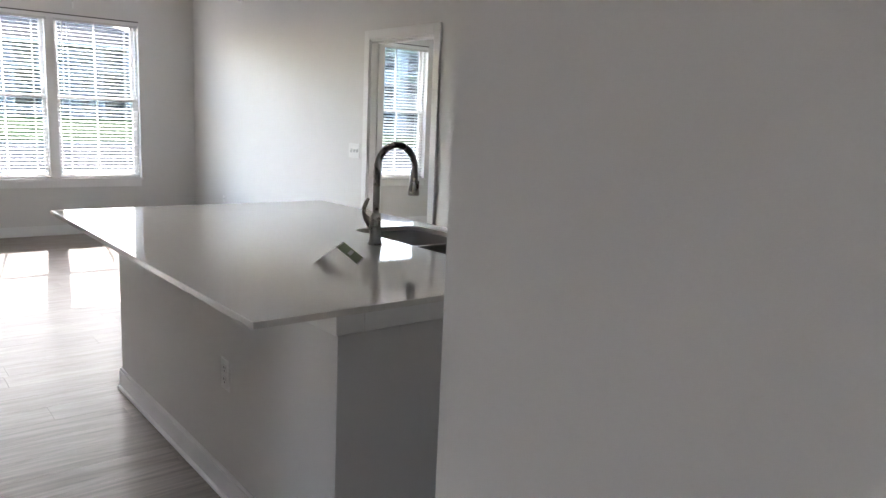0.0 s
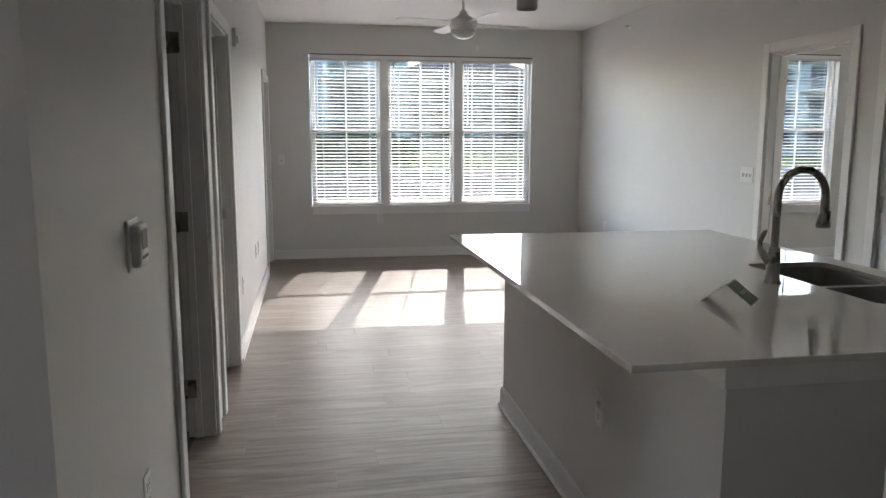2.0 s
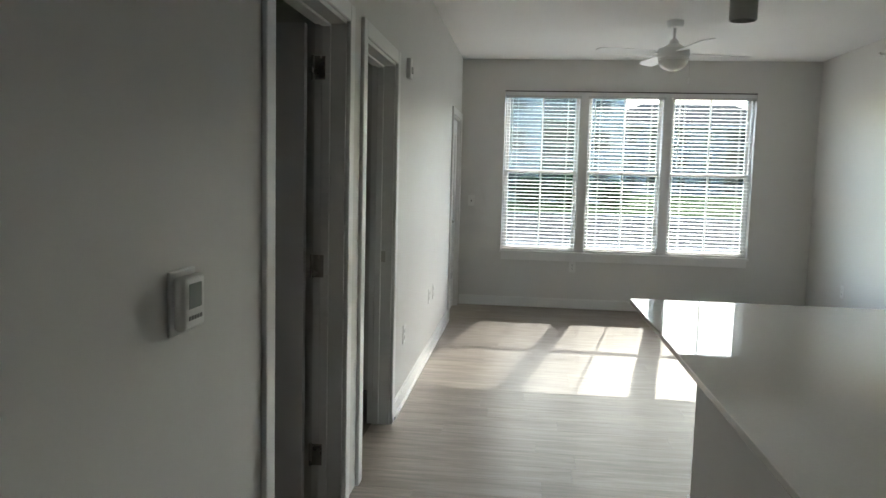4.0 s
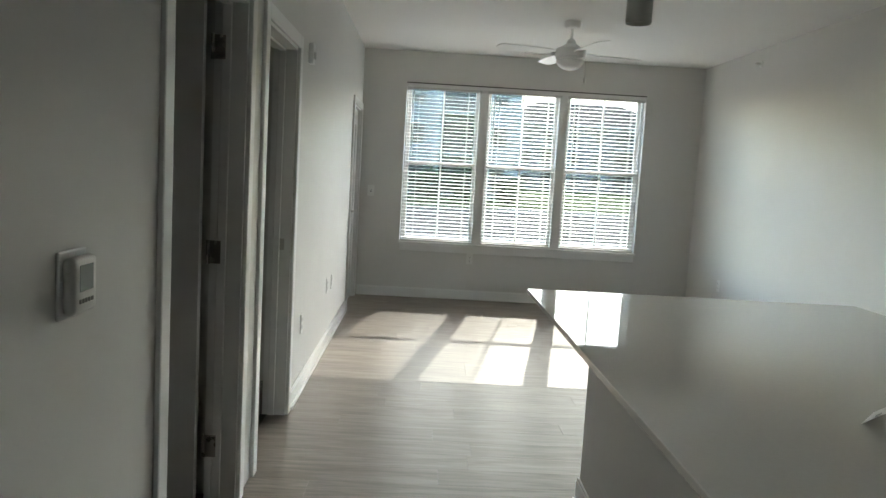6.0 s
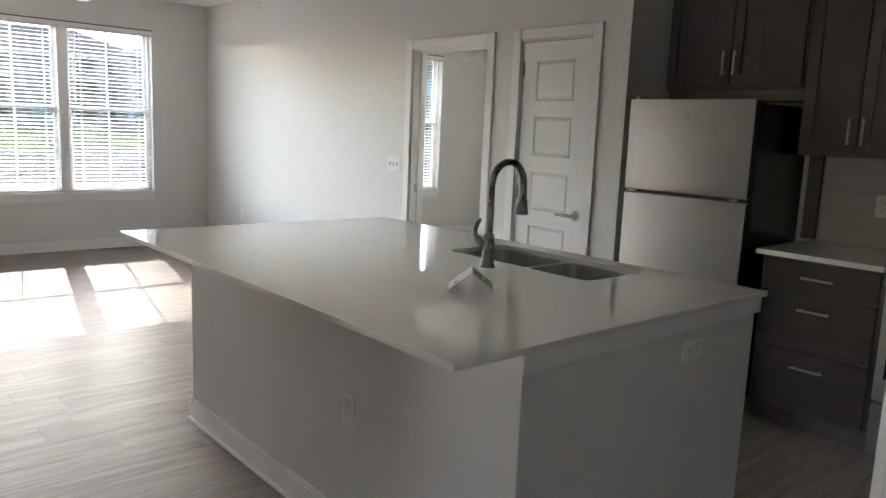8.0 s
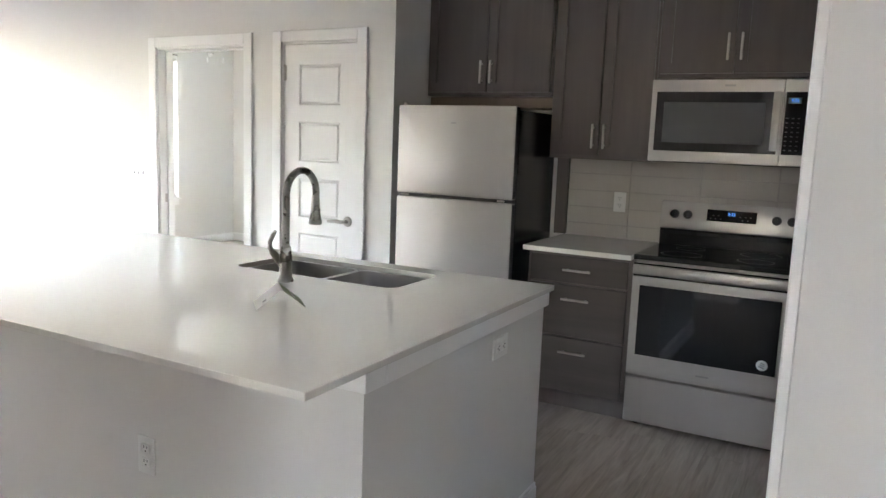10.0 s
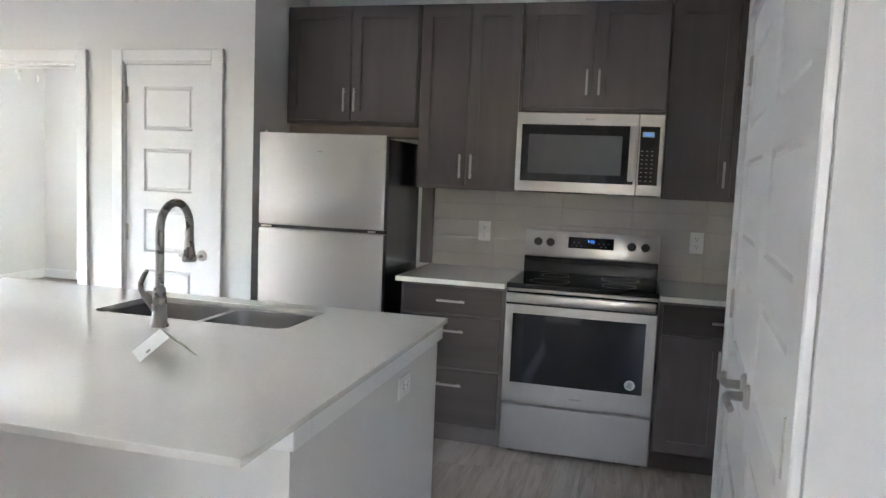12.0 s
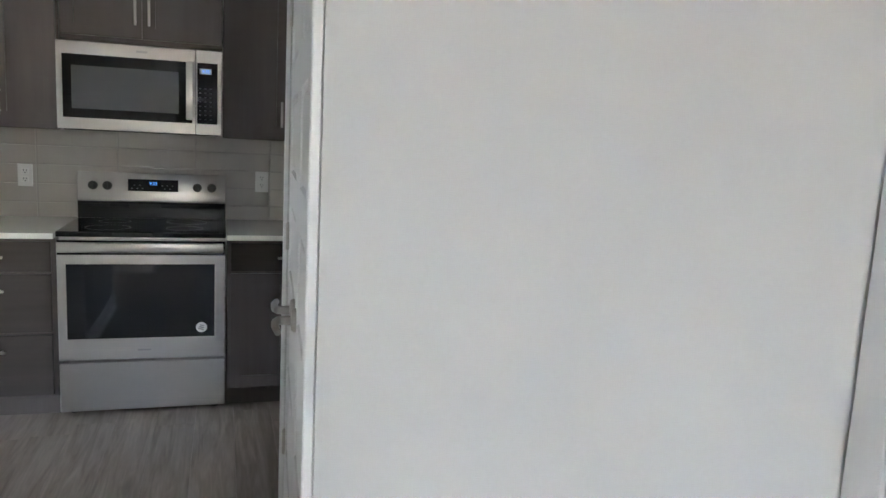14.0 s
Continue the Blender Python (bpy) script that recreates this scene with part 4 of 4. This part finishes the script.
def digits(text, parent, x, y, z, size, mat, name, tilt=0.0):
    cu = bpy.data.curves.new(name, "FONT")
    cu.body, cu.size, cu.align_x, cu.align_y, cu.extrude = text, size, "CENTER", "CENTER", 0.0003
    ob = new(name, cu)
    ob.matrix_basis = pose(x, y, z, 90 + tilt)
    bpy.context.view_layer.update()
    me = bpy.data.meshes.new_from_object(ob.evaluated_get(bpy.context.evaluated_depsgraph_get()))
    bpy.data.objects.remove(ob)
    me.transform(pose(x, y, z, 90 + tilt))
    me.materials.clear()
    me.materials.append(mat)
    o = new(name, me)
    o.parent = parent
    return o


def cooker():
    w = 0.747
    t = thing("electric_range", "stainless electric range with black glass cooktop", "range", at=K(3.708, -7.112))
    part("body", box(0.003, w - 0.003, 0.045, 0.585, 0.03, 0.885, 0.003), STEEL, t)
    for x in (0.05, w - 0.05):
        for y in (0.07, 0.5):
            part("foot", lathe([(0.016, 0.0), (0.016, 0.012), (0.008, 0.014), (0.008, 0.031)], 14, (x, y, 0)), DARKPL, t)
    part("storage_drawer", box(0, w, 0.0, 0.044, 0.024, 0.268, 0.006, 2), STEEL, t)
    d = part("oven_door", box(0, w, -0.006, 0.044, 0.280, 0.866, 0.007, 2), STEEL, t)
    part("top_band", box(0.004, w - 0.004, -0.0085, -0.005, 0.80, 0.869, 0.002), BLACKGL, d)
    part("window", box(0.040, w - 0.052, -0.0092, -0.005, 0.390, 0.755, 0.001), BLACKGL, d, "black oven window glass")
    rim = panel_ring(w - 0.092 + 0.014, 0.365 + 0.014, 0.007, 0.004)
    part("window_trim", moved(rim, pose(0.033, -0.0095, 0.383)), NICKEL, d)
    hb = box(0.012, w - 0.012, -0.062, -0.044, 0.818, 0.868, 0.007, 3)
    for x in (0.04, w - 0.075):
        bx(hb, x, x + 0.035, -0.046, -0.005, 0.828, 0.858, 0.003)
    part("oven_handle", hb, STEEL, d, "wide stainless handle bar", 40)
    part("energy_sticker", lathe([(0.026, 0.0), (0.026, -0.0006)], 28, (w - 0.112, -0.0095, 0.437), axis="y"), CARDW, d, "round white sticker")
    for k in range(3):
        part("sticker_mark", moved(box(-0.015 + 0.004 * k, 0.012, -0.0004, 0.0, -0.0025, 0.0025), pose(w - 0.112, -0.0104, 0.427 + 0.010 * k, 0, 20, 0)), PRINT, d)
    part("badge", box(w / 2 - 0.03, w / 2 + 0.03, -0.0072, -0.0058, 0.325, 0.333), PRINT, d, "small metal badge")
    c = part("cooktop", box(0, w, -0.012, 0.545, 0.886, 0.912, 0.004, 2), BLACKGL, t, "black ceramic glass cooktop")
    for x, y, r in ((0.20, 0.15, 0.10), (0.55, 0.15, 0.085), (0.20, 0.40, 0.075), (0.55, 0.40, 0.10)):
        bm = bmesh.new()
        n = 40
        a = [bm.verts.new((x + r * math.cos(2 * math.pi * i / n), y + r * math.sin(2 * math.pi * i / n), 0.9124)) for i in range(n)]
        b = [bm.verts.new((x + (r - 0.002) * math.cos(2 * math.pi * i / n), y + (r - 0.002) * math.sin(2 * math.pi * i / n), 0.9124)) for i in range(n)]
        for i in range(n):
            bm.faces.new((a[i], a[(i + 1) % n], b[(i + 1) % n], b[i]))
        part("burner_ring", bm, PRINT, c, "thin grey burner ring")
    part("riser", box(0.002, w - 0.002, 0.535, 0.585, 0.9125, 1.006, 0.004, 2), BLACK, t, "black riser with vent slot")
    part("vent_slot", box(0.02, w - 0.02, 0.530, 0.5345, 0.972, 0.992, 0.001), BLACKGL, t)
    g = part("control_panel", moved(box(0, w, 0.0, 0.05, 0.0, 0.158, 0.007, 3), pose(0, 0.522, 1.005, -8)), STEEL, t, smooth=40)
    tl = -8
    m = pose(0, 0.522, 1.005, tl)
    for x in (0.078, 0.148, 0.598, 0.672):
        p = m @ Vector((x, -0.001, 0.084))
        knob(g, p.x, p.y, p.z, tl)
    part("display_panel", moved(box(0.248, 0.500, -0.0025, 0.0, 0.058, 0.122, 0.001), m), BLACKGL, g, "black display panel")
    p = m @ Vector((0.374, -0.0032, 0.100))
    digits("9:32", g, p.x, p.y, p.z, 0.022, DISPLAY, "clock_digits", tl)
    for k in range(10):
        u = 0.265 + (k % 5) * 0.013 + (0.15 if k >= 5 else 0)
        part("button_mark", moved(box(u, u + 0.007, -0.0032, -0.0026, 0.070 + 0.018 * (k % 2), 0.074 + 0.018 * (k % 2)), m), PRINT, g)
    return t


cooker()


def microwave():
    w, z0, z1 = 0.749, 1.384, 1.805
    t = thing("microwave", "stainless over-range microwave with black glass door", "microwave", at=K(3.934, -7.087))
    part("body", box(0.004, w - 0.004, 0.03, 0.379, z0 + 0.012, z1, 0.003), DARKPL, t)
    part("bottom_vent", box(0.02, w - 0.02, 0.04, 0.34, z0 - 0.004, z0 + 0.011, 0.002), DARKPL, t, "dark vent grille")
    f = part("door", box(0, 0.622, 0.0, 0.029, z0, z1, 0.004, 2), STEEL, t)
    c = part("control_side", box(0.6245, w, 0.0, 0.029, z0, z1, 0.004, 2), STEEL, t)
    part("glass", box(0.026, 0.608, -0.003, 0.001, z0 + 0.056, z1 - 0.062, 0.0015), BLACKGL, f, "black glass")
    part("screen", box(0.065, 0.545, -0.0042, -0.0025, z0 + 0.10, z1 - 0.115, 0.001), MESHGL, f, "grey perforated window screen")
    hb = box(0.580, 0.616, -0.046, -0.032, z0 + 0.072, z1 - 0.062, 0.006, 3)
    for z in (z0 + 0.09, z1 - 0.11):
        bx(hb, 0.588, 0.606, -0.034, -0.001, z, z + 0.028, 0.002)
    part("handle", hb, STEEL, f, "upright stainless handle", 40)
    part("keypad", box(0.632, 0.727, -0.003, 0.001, z0 + 0.056, z1 - 0.062, 0.0015), BLACKGL, c, "black keypad")
    part("display", box(0.642, 0.700, -0.0038, -0.0028, z1 - 0.118, z1 - 0.090), LCD, c)
    digits("9:32", c, 0.672, -0.0042, z1 - 0.104, 0.020, DISPLAY, "clock_digits")
    for r in range(8):
        for k in range(3):
            part("key_mark", box(0.640 + k * 0.025, 0.650 + k * 0.025, -0.0036, -0.0029, z0 + 0.076 + r * 0.022, z0 + 0.080 + r * 0.022), PRINT, c)
    part("badge", box(w * 0.47, w * 0.47 + 0.05, -0.0012, 0.0002, z1 - 0.036, z1 - 0.026), PRINT, f, "small metal badge")
    return t


microwave()

# ---- outside ----
def apartment(name, w, d, storeys, at, wall_mat, label, bays, roof_h=3.2, balcony=()):
    """A long block: front at y = 0 facing -y, windows with frames, eaves and a hipped roof."""
    hs = 2.9
    h = hs * storeys
    t = thing(name, label, "apartment building", "apartment buildings", at=at)
    part("wall", box(0, w, 0, d, 0, h), wall_mat, t)
    e = 0.7
    bm = bmesh.new()
    base = [bm.verts.new(p) for p in ((-e, -e, h), (w + e, -e, h), (w + e, d + e, h), (-e, d + e, h))]
    up = [bm.verts.new((p.co.x, p.co.y, h + 0.35)) for p in base]
    r = min(w, d) / 2
    ridge = [bm.verts.new((r, d / 2, h + 0.35 + roof_h)), bm.verts.new((w - r, d / 2, h + 0.35 + roof_h))]
    bm.faces.new(base[::-1])
    for i in range(4):
        j = (i + 1) % 4
        bm.faces.new((base[i], base[j], up[j], up[i]))
    bm.faces.new((up[0], up[1], ridge[1], ridge[0]))
    bm.faces.new((up[2], up[3], ridge[0], ridge[1]))
    bm.faces.new((up[1], up[2], ridge[1]))
    bm.faces.new((up[3], up[0], ridge[0]))
    bmesh.ops.recalc_face_normals(bm, faces=bm.faces)
    part("roof", bm, ROOF, t, "brown shingle hip roof")
    part("fascia", box(-e - 0.02, w + e + 0.02, -e - 0.05, -e - 0.005, h, h + 0.37), TRIM, t)
    frame_me = mesh_of("window", moved(panel_ring(1.3, 1.6, 0.10, 0.12), pose(-0.65, -0.06, -0.8)), TRIM)
    pane_me = mesh_of("pane", box(-0.57, 0.57, -0.03, 0.0, -0.72, 0.72), PANE_FAR)
    bar_me = mesh_of("bar", box(-0.58, 0.58, -0.05, -0.031, -0.05, 0.05), TRIM)
    for s in range(storeys):
        for b in range(bays):
            x = w * (b + 0.5) / bays
            z = s * hs + 1.55
            if b in balcony:
                bal = part("balcony", box(x - 1.6, x + 1.6, -1.5, -0.002, s * hs + 0.05, s * hs + 0.25), TRIM, t)
                rail = bmesh.new()
                bx(rail, x - 1.6, x + 1.6, -1.5, -1.43, s * hs + 1.15, s * hs + 1.22)
                for k in range(17):
                    xx = x - 1.56 + k * 0.195
                    bx(rail, xx - 0.02, xx + 0.02, -1.48, -1.45, s * hs + 0.25, s * hs + 1.15)
                part("railing", rail, TRIM, bal)
                for sx in (-1.55, 1.55):
                    part("post", box(x + sx - 0.1, x + sx + 0.1, -1.5, -1.3, s * hs + 0.25, (s + 1) * hs), TRIM, bal)
                part("recess", box(x - 1.2, x + 1.2, -0.03, -0.004, s * hs + 0.26, s * hs + 2.4), PANE_FAR, bal, "dark glazed balcony door")
                continue
            wd = new("window", frame_me)
            wd.parent = t
            wd.location = (x, 0, z)
            for nm, me in (("pane", pane_me), ("bar", bar_me)):
                q = new(nm, me)
                q.parent = wd
    return t


GZ = -0.35
apartment("apartment_building", 24.0, 14.0, 3, pose(-16.5, 46.0, GZ), SIDING, "pale blue-grey three-storey apartment block with white trim", 8, 2.6, (4, 6))
apartment("apartment_building", 26.0, 14.0, 3, pose(9.5, 92.0, GZ), SIDING2, "distant grey three-storey apartment block with brown roof", 8, 3.4, (2, 5))
apartment("apartment_building", 40.0, 14.0, 3, pose(30.0, 84.0, GZ, 0, 0, -62), SIDING, "pale three-storey apartment block with balconies", 12, 3.6, (2, 5, 8, 10))
solid("pavement", box(-40, 60, 1.0, 12.0, GZ, GZ + 0.05), CONCRETE, "pale concrete pavement outside the window", "pavement")
solid("road", box(-60, 80, 12.0, 26.0, GZ, GZ + 0.02), ASPHALT, "grey asphalt car park", "road")
solid("kerb", box(-60, 80, 26.0, 26.25, GZ, GZ + 0.14), CONCRETE, "pale concrete kerb", "kerb")
solid("pavement_far", box(4.5, 60, 26.26, 29.0, GZ, GZ + 0.06), CONCRETE, "pale concrete walk", "pavement")


def shrub(x, y, r, seed):
    g = random.Random(seed)
    t = thing("shrub", "dense dark green shrub on the lawn", "shrub", "shrubs", at=pose(x, y, GZ))
    part("trunk", tube([(0, 0, 0), (0.02, 0.01, r * 0.5), (0.0, 0.03, r * 0.9)], [0.06, 0.05, 0.03], 8), BARK, t)
    bm = bmesh.new()
    for _ in range(900):
        v = Vector((g.gauss(0, 1), g.gauss(0, 1), g.gauss(0, 1))).normalized() * (g.uniform(0.55, 1.0) * (1 + 0.25 * math.sin(5 * g.random())))
        p = Vector((v.x * r, v.y * r, r * 1.0 + v.z * r * 0.85))
        a = Vector((g.uniform(-1, 1), g.uniform(-1, 1), g.uniform(-1, 1))).normalized()
        b = a.orthogonal().normalized()
        s = g.uniform(0.09, 0.17)
        q = [bm.verts.new(p + a * s), bm.verts.new(p + b * s * 0.5), bm.verts.new(p - a * s), bm.verts.new(p - b * s * 0.5)]
        bm.faces.new(q)
    part("crown", bm, LEAF, t)
    return t


for i, (x, y, r) in enumerate(((-7.0, 34, 1.3), (-4.2, 35, 1.1), (-1.6, 34, 1.25), (1.0, 35, 1.05), (3.2, 34.5, 1.2), (5.8, 36, 0.9))):
    shrub(x, y, r, i + 3)
# added out of view: pale ground reflects neutral light into the nook window
solid("pavement_side", box(-40, -3.5, -30.0, 1.0, GZ, GZ + 0.05), CONCRETE, "unseen pale concrete added to bounce neutral light into the nook", "pavement")

# ---- pieces: splashback tiles and floor planks ----
back = thing("splashback", "stacked glossy greige tile splashback with thin grout", "splashback", kind="structure", at=pose(0, 0, 0))
part("grout", box(XK - 0.004, XK - 0.0005, -8.498, -6.545, 0.887, 1.36), GROUT, back)
TW, TH = 0.3955, 0.0985
for r in range(5):
    z0 = 0.867 + r * TH
    cols = [-6.545, -6.914, -7.305, -7.70, -8.097, -8.497]
    for a, b in zip(cols, cols[1:]):
        o = new("tile", mesh_of("tile", box(XK - 0.0095, XK - 0.0035, b + 0.0018, a - 0.0018, max(z0, 0.886) + 0.0018, min(z0 + TH, 1.375) - 0.0018, 0.002), TILE))
        o.parent = back

floor_ob = bpy.data.objects["floor"]
rng = random.Random(7)
PW, PL = 0.178, 1.22
cache = {}


def plank_mesh(length, width):
    key = (round(length, 3), round(width, 3))
    if key not in cache:
        bm = bmesh.new()
        c = 0.0005
        lo = [bm.verts.new((x, y, -0.003)) for x, y in ((0, 0), (length, 0), (length, width), (0, width))]
        hi = [bm.verts.new((x, y, 0.0)) for x, y in ((c, c), (length - c, c), (length - c, width - c), (c, width - c))]
        bm.faces.new(hi)
        for i in range(4):
            j = (i + 1) % 4
            bm.faces.new((lo[i], lo[j], hi[j], hi[i]))
        cache[key] = mesh_of("plank", bm, PLANK)
    return cache[key]


y = -8.968
while y < -0.02:
    w = min(PW, -0.002 - y)
    x0 = -0.10 if y > -7.21 else -3.278
    x1 = 3.78 if y > -5.69 else XK
    x = x0 - rng.uniform(0.0, 1.0)
    while x < x1:
        a, b = max(x, x0), min(x + PL, x1)
        if b - a > 0.03:
            o = new("plank", plank_mesh(b - a, w))
            o.parent = floor_ob
            o.location = (a, y, 0.0)
        x += PL
    y += PW
yy = -4.99
while yy < -0.82:
    x = 3.782 - rng.uniform(0.0, 1.0)
    while x < 7.39:
        a, b = max(x, 3.782), min(x + PL, 7.39)
        if b - a > 0.03:
            o = new("plank", plank_mesh(b - a, PW))
            o.parent = floor_ob
            o.location = (a, yy, 0.0)
        x += PL
    yy += PW
